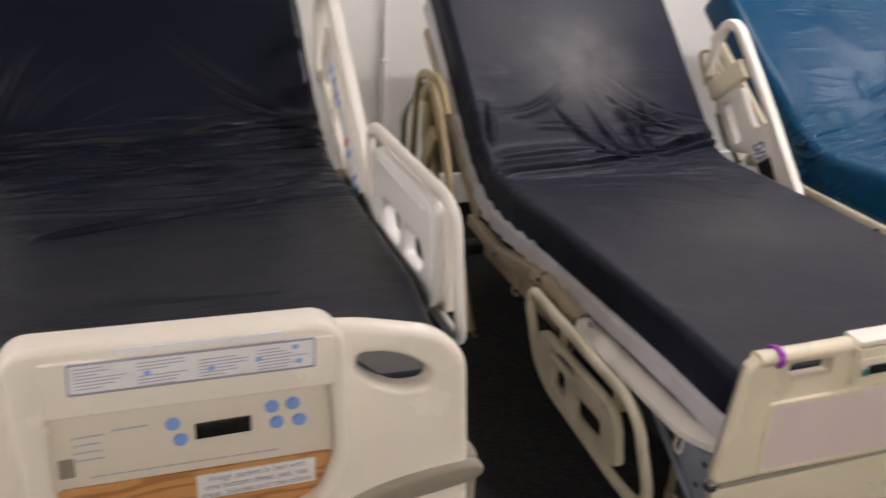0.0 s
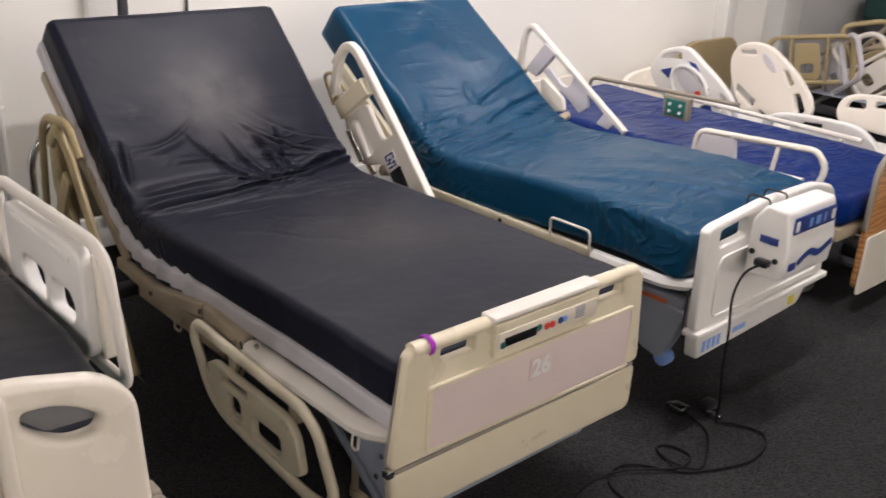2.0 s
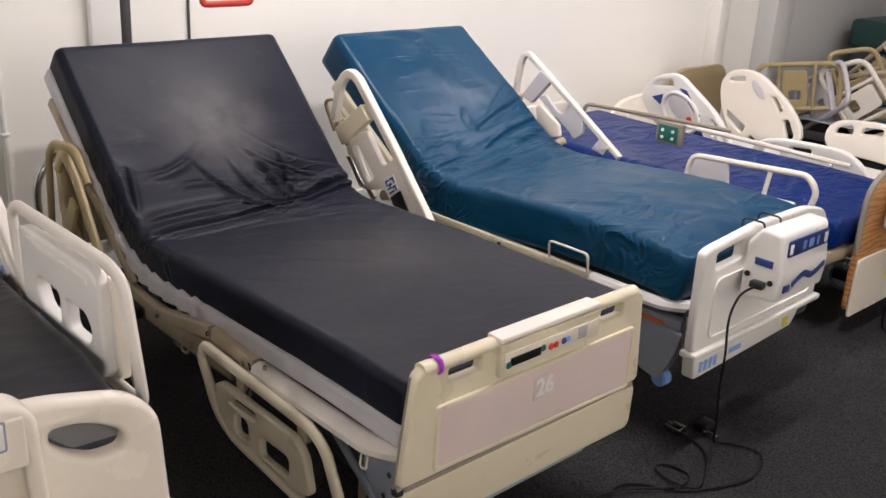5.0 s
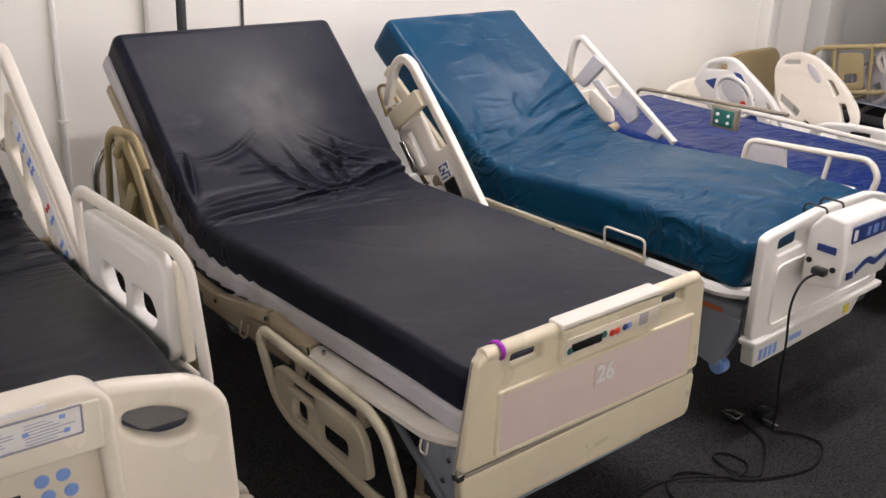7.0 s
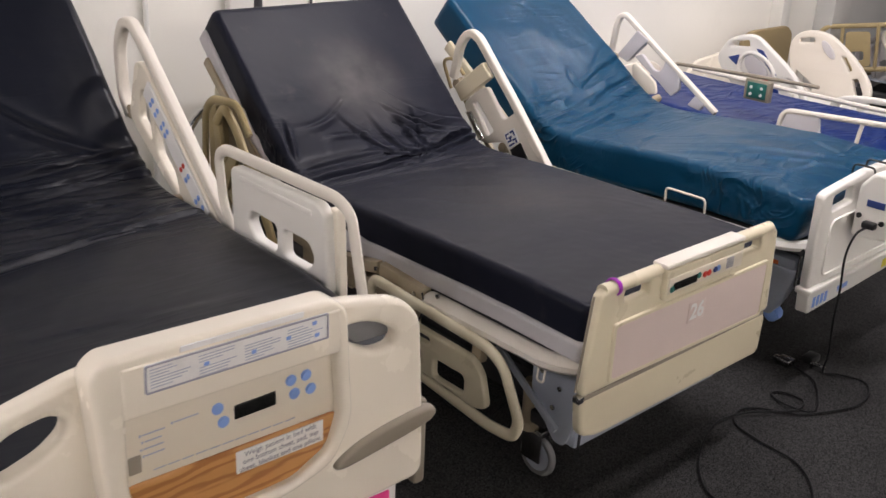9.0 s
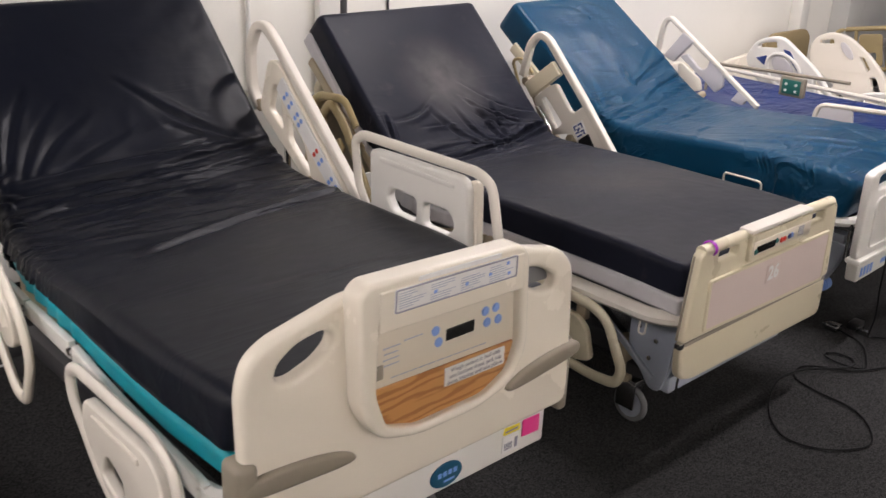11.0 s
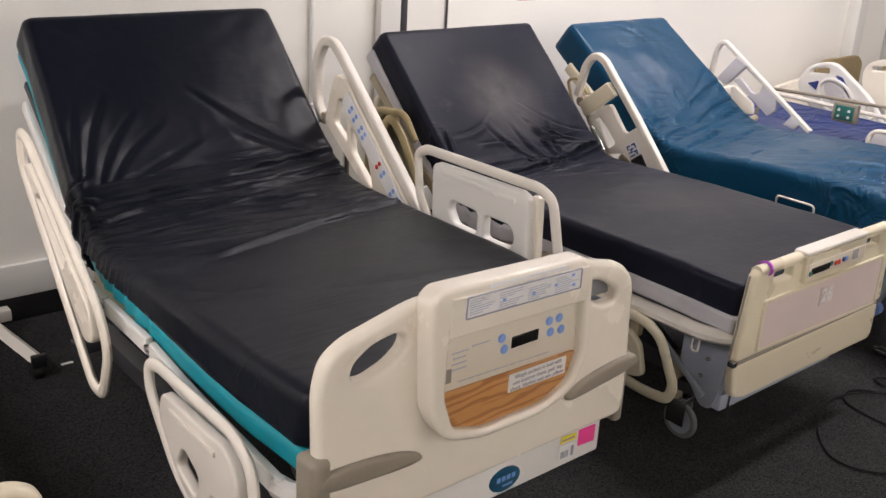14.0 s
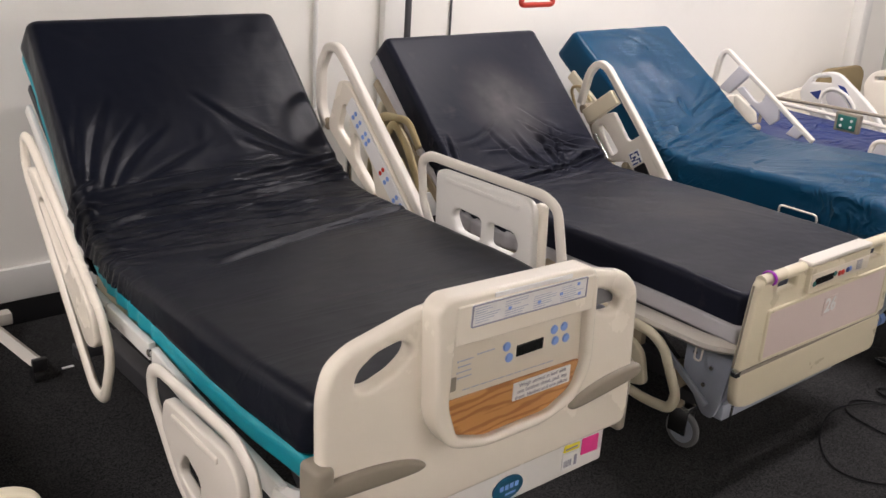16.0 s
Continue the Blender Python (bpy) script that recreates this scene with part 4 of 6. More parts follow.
# ---- bed with the lilac footboard panel ----
def bed_with_lilac_panel():
    root = thing("hospital_bed", (1.57, 1.28, 0), "yellowed cream hospital bed with lilac footboard panel", "bed", "row of hospital beds")
    fb = part("footboard", plate(round2d([(1.545, 0.462), (1.583, 0.748), (1.61, 0.765), (2.405, 0.765), (2.44, 0.745), (2.465, 0.462)], 0.025),
                               [rect(1.685, 0.705, 1.79, 0.738, 0.006), rect(2.25, 0.705, 2.345, 0.738, 0.006)], 0.034, 0.010, XZ(1.295), 4), M_CREAM2, root, "yellowed plastic footboard with two slot handles")
    part("top_rail", tube(fillet([(1.605, 1.295, 0.755), (2.41, 1.295, 0.755)], 0.02), 0.020, 12, flat=0.9, up=(0, 0, 1)), M_CREAM2, fb)
    part("footboard_skirt", plate(round2d([(1.562, 0.335), (1.548, 0.452), (2.462, 0.452), (2.455, 0.305), (1.63, 0.312)], 0.03), [], 0.036, 0.012, XZ(1.298), 4), M_CREAM2, root, "plain lower half of the footboard")
    part("seam", box(1.56, 2.44, 1.277, 1.29, 0.452, 0.464, 0.002), M_TAUPE, fb)
    part("lilac_panel", plate(round2d([(1.655, 0.485), (1.655, 0.645), (2.395, 0.645), (2.395, 0.47)], 0.012), [], 0.008, 0.002, XZ(1.2755)), M_LILAC, fb, "pale lilac inset panel")
    part("panel_border", plate(round2d([(1.645, 0.475), (1.645, 0.655), (2.405, 0.655), (2.405, 0.46)], 0.015), [round2d([(1.657, 0.487), (1.657, 0.643), (2.393, 0.643), (2.393, 0.472)], 0.012)], 0.012, 0.003, XZ(1.276)), M_CREAM2, fb)
    part("control_box", plate(round2d([(1.843, 0.67), (1.843, 0.76), (2.222, 0.76), (2.222, 0.68)], 0.006), [], 0.02, 0.004, XZ(1.272)), M_CREAM2, fb)
    part("control_hood", box(1.84, 2.225, 1.262, 1.315, 0.762, 0.778, 0.006), M_RAIL, fb)
    part("keypad", box(1.852, 2.215, 1.2595, 1.263, 0.688, 0.735, 0.001), M_PANEL, fb)
    part("display", box(1.872, 1.985, 1.257, 1.2605, 0.695, 0.719, 0.002), M_LCD, fb, "dark display window")
    for x, z, mm in ((1.866, 0.702, M_GREEN), (1.992, 0.713, M_GREEN), (2.022, 0.708, M_RED), (2.042, 0.708, M_RED), (2.072, 0.710, M_NAVY), (2.088, 0.711, M_BLUEPR)):
        part("button", rod((x, 1.2605, z), (x, 1.255, z), 0.0095, 16, 0.002), mm, fb)
    part("print", join(*[box(2.13, 2.165, 1.2572, 1.2592, 0.698 + 0.007 * k, 0.7015 + 0.007 * k, 0) for k in range(5)]), M_INK, fb)
    part("number_card", plate(round2d([(1.985, 0.555), (1.985, 0.622), (2.068, 0.622), (2.068, 0.555)], 0.003), [], 0.002, 0.0005, XZ(1.2702)), M_LILAC, fb)
    num = Matrix.Translation((2.027, 1.2682, 0.588)) @ Matrix.Rotation(radians(90), 4, "X")
    part("lettering", lettering("26", 0.075, num, 0.068, bold=0.0022), M_LABEL, fb, "pale taped number")
    part("purple_tape", tube([(1.652, 1.295 + 0.024 * math.cos(a), 0.755 + 0.022 * math.sin(a)) for a in np.linspace(0, 2 * math.pi, 21)[:-1]], 0.003, 8, True, flat=2.6, up=(1, 0, 0)), M_PURPLE, fb, "purple tape wound round the top rail")
    part("edge_seam", tube([(1.546, 1.302, 0.472), (1.5835, 1.302, 0.742)], 0.004, 8), M_TAUPE, fb)
    part("lift_arm", plate(strap([(1.69, 0.42), (1.435, 0.245)], 0.022), [], 0.014, 0.004, YZ(1.646)), M_STEEL, root)
    part("corner_clip", box(1.534, 1.556, 1.276, 1.30, 0.448, 0.468, 0.003), M_CHROME, root)
    m, L = deck(root, 1.59, 2.50, 1.34, 2.68, 3.30, 0.515, 1.05, M_TANSTEEL)
    # deck edge: foot section with rounded corner, knee and seat sections
    for s, xs in ((-1, 1.578), (1, 2.50)):
        e = tube(fillet([(xs, 1.93, 0.50), (xs, 1.42, 0.50), (xs - s * 0.05, 1.345, 0.50), (xs - s * 0.2, 1.335, 0.50)], 0.09, 6), 0.034, 10, flat=0.75, up=(0, 0, 1))
        part("deck_rail", e, M_RAIL, root, "off-white moulded deck edge" if s < 0 else "")
        for line, hh in (([(2.165, 0.522), (1.94, 0.508)], 0.044), ([(2.495, 0.463), (2.175, 0.522)], 0.042), ([(2.74, 0.482), (2.505, 0.463)], 0.036)):
            part("deck_rail", plate(strap(line, hh), [], 0.034, 0.006, YZ(xs)), M_TANSTEEL, root)
        b = box(xs + s * -0.006 - 0.008, xs + s * -0.006 + 0.008, 0.0, L - 0.04, -0.045, -0.008, 0.004)
        bmesh.ops.transform(b, matrix=m, verts=b.verts)
        part("deck_rail", b, M_TANSTEEL if s < 0 else M_RAIL, root)
    screws(root, [(1.558, 2.175, 0.522), (1.558, 2.49, 0.464), (1.555, 1.98, 0.505), (1.565, 1.88, 0.53)], (1, 0, 0), 0.008)
    part("cord", tube(smooth_path([(1.545, 1.93, 0.53), (1.55, 1.925, 0.48), (1.548, 1.95, 0.42)], 6), 0.003, 6), M_BLACKP, root)
    part("line_hook", tube(fillet([(1.575, 1.46, 0.475), (1.57, 1.46, 0.43), (1.57, 1.435, 0.43), (1.575, 1.435, 0.475)], 0.012), 0.0035, 6), M_RAIL, root, "small wire drainage hook")
    part("line_hook", tube(fillet([(1.56, 2.33, 0.455), (1.552, 2.33, 0.41), (1.552, 2.29, 0.41), (1.56, 2.29, 0.455)], 0.012), 0.004, 6), M_TANSTEEL, root)
    part("hinge_bracket", box(1.59, 1.63, 2.1, 2.65, 0.385, 0.455, 0.006), M_TANSTEEL, root)
    # lowered foot-end rail
    r1 = loop_rail(root, 1.535, [(2.175, 0.46), (2.15, 0.50), (1.62, 0.475), (1.555, 0.44), (1.48, 0.29), (1.50, 0.235), (1.60, 0.225), (2.0, 0.265), (2.09, 0.31)], 0.019, M_CREAM2, fr=0.045, label="lowered cream foot-end side rail")
    part("rail_panel", plate(round2d([(2.09, 0.40), (2.05, 0.43), (1.68, 0.425), (1.63, 0.39), (1.60, 0.28), (1.66, 0.26), (2.0, 0.29), (2.06, 0.32)], 0.025),
                             [rect(1.90, 0.30, 1.97, 0.365, 0.02), rect(1.70, 0.285, 1.84, 0.35, 0.02), rect(1.86, 0.385, 2.0, 0.41, 0.01)], 0.026, 0.007, YZ(1.532)), M_CREAM2, r1)
    for y in (1.68, 1.98):
        part("rail_arm", box(1.545, 1.575, y - 0.02, y + 0.02, 0.40, 0.485, 0.005), M_TANSTEEL, r1)
    # lowered head-end rail and chrome push bar
    r2 = loop_rail(root, 1.535, [(3.27, 0.30), (3.22, 0.83), (3.16, 0.885), (2.98, 0.90), (2.90, 0.80)], 0.017, M_OLD, closed=False, fr=0.04, label="lowered yellowed head-end side rail")
    part("inner_rail", tube(fillet([(1.53, 3.13, 0.80), (1.53, 3.07, 0.875), (1.53, 2.98, 0.80), (1.53, 2.80, 0.52), (1.53, 2.62, 0.20), (1.54, 2.60, 0.13)], 0.04), 0.021, 10, flat=0.7, up=(1, 0, 0)), M_OLD, r2)
    part("rail_panel", plate(round2d([(3.16, 0.82), (3.12, 0.84), (3.10, 0.68), (2.80, 0.30), (2.86, 0.26), (3.15, 0.64)], 0.015), [], 0.02, 0.005, YZ(1.54)), M_OLD, r2)
    part("rail_arm", plate(round2d([(2.99, 0.74), (2.95, 0.70), (3.04, 0.55), (3.085, 0.58)], 0.008), [], 0.016, 0.004, YZ(1.515)), M_OLD, r2)
    part("rail_arm", plate(round2d([(2.99, 0.60), (2.95, 0.56), (2.76, 0.30), (2.80, 0.27)], 0.008), [], 0.016, 0.004, YZ(1.520)), M_OLD, r2)
    part("rail_foot", tube([(1.54, 2.60, 0.13), (1.52, 2.50, 0.15)], 0.008, 8), M_CHROME, r2)
    part("head_column", box(1.60, 1.66, 3.26, 3.33, 0.30, 0.83, 0.012), M_OLD, root)
    part("head_column", box(2.42, 2.48, 3.26, 3.33, 0.30, 0.83, 0.012), M_OLD, root)
    part("push_bar", tube(fillet([(1.565, 3.45, 0.22), (1.565, 3.45, 0.70), (1.75, 3.45, 0.83), (2.32, 3.45, 0.83), (2.50, 3.45, 0.70), (2.50, 3.45, 0.22)], 0.09), 0.015, 12), M_CHROME, root, "chrome push bar at the head end")
    part("headboard", plate(rect(1.66, 0.42, 2.42, 0.9, 0.05), [], 0.04, 0.012, XZ(3.36)), M_CREAM2, root)
    # steel foot frame under the footboard
    ff = part("foot_frame", plate(round2d([(1.37, 0.40), (1.37, 0.47), (1.55, 0.46), (1.55, 0.33), (1.49, 0.25), (1.45, 0.20), (1.41, 0.20), (1.39, 0.25)], 0.02), [], 0.012, 0.003, YZ(1.66)), M_STEEL, root, "blue-grey steel foot frame plate")
    screws(root, [(1.652, 1.44, 0.38), (1.652, 1.51, 0.41), (1.652, 1.46, 0.31)], (1, 0, 0), 0.008)
    part("foot_frame", box(1.67, 2.38, 1.38, 1.44, 0.20, 0.26, 0.006), M_STEEL, root)
    part("hanging_pin", rod((1.585, 1.30, 0.33), (1.58, 1.30, 0.245), 0.004, 8), M_CHROME, root)
    part("brake_pedal", box(2.47, 2.52, 1.36, 1.42, 0.295, 0.315, 0.006), M_ORANGE, root, "orange brake pedal")
    part("foot_frame", plate(round2d([(1.36, 0.41), (1.36, 0.33), (1.395, 0.245), (1.415, 0.23), (1.44, 0.25), (1.46, 0.225), (1.485, 0.235), (1.51, 0.29), (1.53, 0.37), (1.53, 0.42)], 0.012), [], 0.01, 0.002, YZ(1.672)), M_STEEL, root)
    undercarriage(root, 1.57, 2.50, 1.28, 3.3, 0.50, 0.07, M_STEEL, casters=False)
    caster(root, 1.70, 1.585, 0.07, 0.33, M_TANSTEEL)
    for x, y in ((2.32, 1.78), (1.92, 3.12), (2.37, 3.12)):
        caster(root, x, y, 0.07, 0.33, M_TANSTEEL)
    return root


bed_with_lilac_panel()
W = 0.91
F = [((0.03, 1.40), (0.86, 1.28), 0.013, 0.012, 0.02), ((0.05, 1.36), (0.80, 1.24), 0.011, 0.014, 0.02), ((0.06, 1.33), (0.55, 1.26), 0.010, 0.012, 0.01), ((0.5, 1.30), (0.88, 1.34), 0.010, 0.014, -0.02),
     ((0.45, 1.30), (0.62, 1.36), 0.012, 0.010), ((0.55, 1.27), (0.20, 1.47), 0.008, 0.018, 0.03), ((0.56, 1.28), (0.30, 1.60), 0.009, 0.020, 0.02), ((0.58, 1.30), (0.44, 1.58), 0.010, 0.018, 0.02), ((0.60, 1.30), (0.52, 1.62), 0.010, 0.018, -0.02),
     ((0.62, 1.31), (0.66, 1.60), 0.008, 0.02), ((0.50, 1.62), (0.86, 1.42), 0.012, 0.016, -0.03), ((0.52, 1.56), (0.87, 1.38), 0.009, 0.016, -0.02), ((0.10, 1.55), (0.36, 1.64), 0.008, 0.02, -0.03), ((0.10, 1.44), (0.34, 1.46), 0.008, 0.012),
     ((0.58, 1.20), (0.84, 1.12), 0.005, 0.016, 0.02), ((0.62, 1.14), (0.74, 1.09), 0.005, 0.012), ((0.04, 1.44), (0.07, 1.60), 0.010, 0.014), ((0.04, 1.30), (0.12, 1.44), 0.010, 0.016), ((0.03, 1.26), (0.30, 1.22), 0.008, 0.016), ((0.30, 1.23), (0.55, 1.20), 0.006, 0.012)]
F += [((0.02, 1.46), (0.60, 1.345), 0.016, 0.016, -0.015), ((0.60, 1.35), (0.90, 1.33), 0.016, 0.014, -0.03), ((0.10, 1.40), (0.50, 1.34), 0.012, 0.014, -0.01), ((0.62, 1.345), (0.58, 1.41), 0.014, 0.014), ((0.62, 1.35), (0.70, 1.30), 0.012, 0.012),
      ((0.54, 1.68), (0.89, 1.47), 0.010, 0.018, -0.04), ((0.50, 1.60), (0.70, 1.45), 0.010, 0.014, -0.02), ((0.52, 1.52), (0.66, 1.40), 0.010, 0.012), ((0.20, 1.50), (0.40, 1.49), 0.007, 0.012), ((0.66, 1.245), (0.86, 1.165), 0.008, 0.012, 0.01), ((0.30, 1.30), (0.62, 1.27), 0.008, 0.012)]
bm = soft_pad(W, 0.13, [(1.335, 0.69), (1.7, 0.695), (2.2, 0.685), (2.52, 0.672), (2.66, 0.675), (2.74, 0.72), (2.85, 0.82), (3.26, 1.205)], [(a, b, (1.2 if max(a[1], b[1]) > 1.47 else 0.8) * h, 0.6 * w, *k) for a, b, h, w, *k in F if max(a[1], b[1]) > 1.47 or max(a[1], b[1]) < 1.26], 21, 0.004, step=0.0045, edge=0.026,
              creases=((1.55, 0.0, 0.14, 0.0016, 1.8, 1.4, -0.5), (0.7, 0.0, 0.6, 0.0007, 1.2, 2.0, 0.4)),
              tucks=(([(0.0, 1.325), (0.3, 1.335), (0.62, 1.362), (0.74, 1.40), (0.92, 1.425)], 0.026, 0.030), ([(0.02, 1.285), (0.4, 1.31), (0.68, 1.33)], 0.014, 0.016), ([(0.60, 1.34), (0.75, 1.365), (0.92, 1.395)], 0.016, 0.014),
                     ([(0.08, 1.25), (0.4, 1.27), (0.72, 1.30)], 0.006, 0.022), ([(0.04, 1.39), (0.25, 1.40), (0.52, 1.39)], 0.007, 0.022)))
bmesh.ops.translate(bm, vec=(1.602, 0, 0), verts=bm.verts)
root = thing("mattress", (2.05, 1.3, 0.55), "charcoal nylon mattress on pale base, creased at the raised head end", "mattress", "mattresses")
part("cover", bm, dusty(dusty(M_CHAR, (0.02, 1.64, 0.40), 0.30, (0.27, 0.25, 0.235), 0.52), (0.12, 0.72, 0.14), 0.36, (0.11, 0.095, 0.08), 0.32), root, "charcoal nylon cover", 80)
bm = soft_pad(0.915, 0.075, [(1.335, 0.585), (1.7, 0.59), (2.2, 0.58), (2.56, 0.565), (2.74, 0.605), (2.88, 0.70), (3.31, 1.12)], [((-0.03, sv), (0.06, sv - 0.03), 0.008, 0.014) for sv in (1.0, 1.08, 1.17, 1.26, 1.33, 1.41, 1.5, 1.6, 1.7, 1.82)], 9, 0.002, nu=30, step=0.012, edge=0.012)
bmesh.ops.translate(bm, vec=(1.588, 0, 0), verts=bm.verts)
part("underside", bm, M_PAD, root, "pale grey base", 80)


# ---- bed with the teal mattress ----
def bed_with_teal_mattress():
    root = thing("hospital_bed", (2.90, 1.36, 0), "white hospital bed with teal mattress, head section raised", "bed", "row of hospital beds", turn=1.2)
    fb = part("footboard", plate(round2d([(2.872, 0.390), (2.866, 0.745), (2.90, 0.758), (3.20, 0.785), (3.55, 0.778), (3.68, 0.75), (3.725, 0.71), (3.738, 0.390)], 0.03),
                               [round2d([(2.945, 0.675), (2.942, 0.730), (3.095, 0.746), (3.10, 0.684)], 0.012), round2d([(3.53, 0.690), (3.53, 0.742), (3.65, 0.722), (3.66, 0.678)], 0.012)], 0.036, 0.010, XZ(1.37), 4), M_WHITE, root, "white plastic footboard with slot handles")
    part("panel_border", plate(round2d([(2.95, 0.42), (2.95, 0.64), (3.68, 0.655), (3.68, 0.42)], 0.04), [round2d([(2.958, 0.428), (2.958, 0.632), (3.672, 0.647), (3.672, 0.428)], 0.036)], 0.008, 0.002, XZ(1.348)), M_WHITE, fb)
    part("ledge", box(2.87, 3.76, 1.335, 1.40, 0.368, 0.392, 0.008), M_WHITE, fb)
    sk = part("foot_skirt", plate(round2d([(2.905, 0.285), (2.895, 0.362), (3.62, 0.362), (3.60, 0.33), (3.57, 0.30)], 0.012), [], 0.05, 0.008, XZ(1.375)), M_WHITE, root, "white skirt with blue printed marks")
    part("print", join(*[box(2.93 + 0.03 * k, 2.95 + 0.03 * k, 1.3482, 1.3495, 0.305, 0.345, 0) for k in range(4)], box(3.12, 3.2, 1.3482, 1.3495, 0.32, 0.34, 0)), M_BLUEPR, sk)
    part("sticker", box(3.50, 3.54, 1.3478, 1.3495, 0.318, 0.352, 0), M_YELLOW, sk)
    m, L = deck(root, 2.90, 3.72, 1.42, 2.66, 3.28, 0.52, 0.97, M_CREAM)
    for s, xs in ((-1, 2.895), (1, 3.73)):
        e = tube(fillet([(xs, 1.80, 0.515), (xs, 1.50, 0.515), (xs - s * 0.06, 1.425, 0.515), (xs - s * 0.3, 1.42, 0.515)], 0.08, 6), 0.025, 8, flat=0.9, up=(0, 0, 1))
        part("deck_rail", e, M_WHITE, root)
        part("deck_rail", box(xs - 0.016, xs + 0.016, 1.81, 2.66, 0.49, 0.535, 0.006), M_CREAM2, root, "cream steel deck edge")
        b = box(xs - 0.016, xs + 0.016, 0.0, L, -0.05, 0.005, 0.006)
        bmesh.ops.transform(b, matrix=m, verts=b.verts)
        part("deck_rail", b, M_CREAM2, root)
    part("mattress_stop", tube(fillet([(2.878, 1.99, 0.53), (2.87, 1.99, 0.605), (2.87, 1.81, 0.605), (2.878, 1.81, 0.53)], 0.02), 0.005, 8), M_RAIL, root, "white wire mattress stop")
    screws(root, [(2.878, 2.24, 0.515)], (1, 0, 0), 0.009)
    # raised head rails, both sides
    xs = 2.69
    r = part("side_rail", plate(strap([(3.035, 0.865), (3.0, 1.02), (2.965, 1.065), (2.93, 1.078), (2.885, 1.06), (2.66, 0.83), (2.43, 0.575)], 0.036, 0.04), [], 0.034, 0.008, YZ(xs), 3), M_RAIL, root, "raised white head-end side rail")
    part("rail_panel", plate(round2d([(2.95, 0.775), (2.86, 0.85), (2.82, 0.866), (2.722, 0.755), (2.70, 0.75), (2.65, 0.79), (2.60, 0.74), (2.47, 0.60), (2.49, 0.57), (2.64, 0.59), (2.70, 0.65), (2.80, 0.622), (2.84, 0.618), (2.94, 0.74)], 0.014),
                             [round2d([(2.90, 0.782), (2.872, 0.795), (2.762, 0.685), (2.80, 0.652)], 0.014)], 0.028, 0.007, YZ(xs + 0.004)), M_RAIL, r)
    part("cross_plate", plate(round2d([(2.841, 0.97), (2.785, 0.915), (2.955, 0.777), (3.004, 0.837)], 0.006), [], 0.03, 0.006, YZ(xs - 0.012)), M_CREAM2, r, "cream cross plate")
    part("chrome_arm", plate(round2d([(2.925, 0.738), (2.897, 0.746), (2.807, 0.642), (2.832, 0.629)], 0.004), [], 0.014, 0.003, YZ(xs - 0.02)), M_CHROME, r, "bright chrome arm")
    part("label", plate(round2d([(2.699, 0.688), (2.644, 0.728), (2.609, 0.676), (2.659, 0.631)], 0.004), [], 0.004, 0.001, YZ(xs - 0.0125)), M_LABEL, r, "white label with blue marks")
    u, w = Vector((-0.055, 0.040)), Vector((-0.040, -0.057))
    marks = []
    for a, c, da, dc in ((0.1, 0.1, 0.34, 0.1), (0.1, 0.1, 0.1, 0.34), (0.55, 0.1, 0.34, 0.12), (0.8, 0.1, 0.1, 0.36), (0.1, 0.55, 0.36, 0.1), (0.3, 0.36, 0.3, 0.12), (0.36, 0.36, 0.1, 0.3), (0.55, 0.6, 0.34, 0.1), (0.1, 0.8, 0.5, 0.1), (0.75, 0.72, 0.12, 0.2)):
        cor = [Vector((2.699, 0.688)) + u * p + w * q for p, q in ((a, c), (a + da, c), (a + da, c + dc), (a, c + dc))]
        marks.append(plate([(p.x, p.y) for p in cor], [], 0.002, 0.0002, YZ(xs - 0.0155), 1))
    part("print", join(*marks), M_NAVY, r)
    part("control_pad", plate(round2d([(2.60, 0.672), (2.655, 0.628), (2.632, 0.60), (2.545, 0.60)], 0.004), [], 0.006, 0.001, YZ(xs - 0.0125)), M_BLACKP, r, "dark control pad")
    part("rail_pivot", rod((xs, 3.02, 0.84), (xs + 0.1, 3.02, 0.84), 0.024, 12, 0.004), M_TANSTEEL, r)
    part("rail_pivot", rod((xs, 2.72, 0.62), (xs + 0.1, 2.72, 0.6), 0.022, 12, 0.004), M_TANSTEEL, r)
    part("rail_post", plate(strap([(3.03, 0.86), (2.93, 0.70), (2.80, 0.58)], 0.03), [], 0.02, 0.005, YZ(xs + 0.03)), M_TANSTEEL, r)
    xs = 3.80
    r = part("side_rail", plate(strap([(3.025, 0.86), (3.005, 1.02), (2.985, 1.062), (2.955, 1.072), (2.915, 1.045), (2.37, 0.69)], 0.026, 0.03), [], 0.03, 0.007, YZ(xs), 3), M_RAIL, root, "raised white head-end side rail")
    part("cross_plate", plate(round2d([(2.862, 1.009), (2.791, 0.971), (2.904, 0.844), (2.971, 0.869)], 0.006), [], 0.03, 0.005, YZ(xs - 0.006)), M_PAD, r, "grey cross plate")
    part("rail_panel", plate(round2d([(2.87, 0.88), (2.824, 0.898), (2.745, 0.835), (2.715, 0.828), (2.692, 0.845), (2.68, 0.897), (2.593, 0.842), (2.582, 0.761), (2.627, 0.722), (2.699, 0.774), (2.832, 0.855)], 0.012), [], 0.022, 0.005, YZ(xs - 0.004)), M_PAD, r, "pale grey moulded panel")
    part("rail_cover", plate(round2d([(2.865, 0.84), (2.842, 0.852), (2.717, 0.779), (2.70, 0.72), (2.784, 0.70), (2.85, 0.76)], 0.015), [], 0.02, 0.006, YZ(xs - 0.02)), M_CREAM, r, "cream plastic cover")
    part("rail_clip", plate(round2d([(2.487, 0.756), (2.426, 0.724), (2.455, 0.685), (2.525, 0.70)], 0.006), [], 0.02, 0.005, YZ(xs - 0.006)), M_PAD, r)
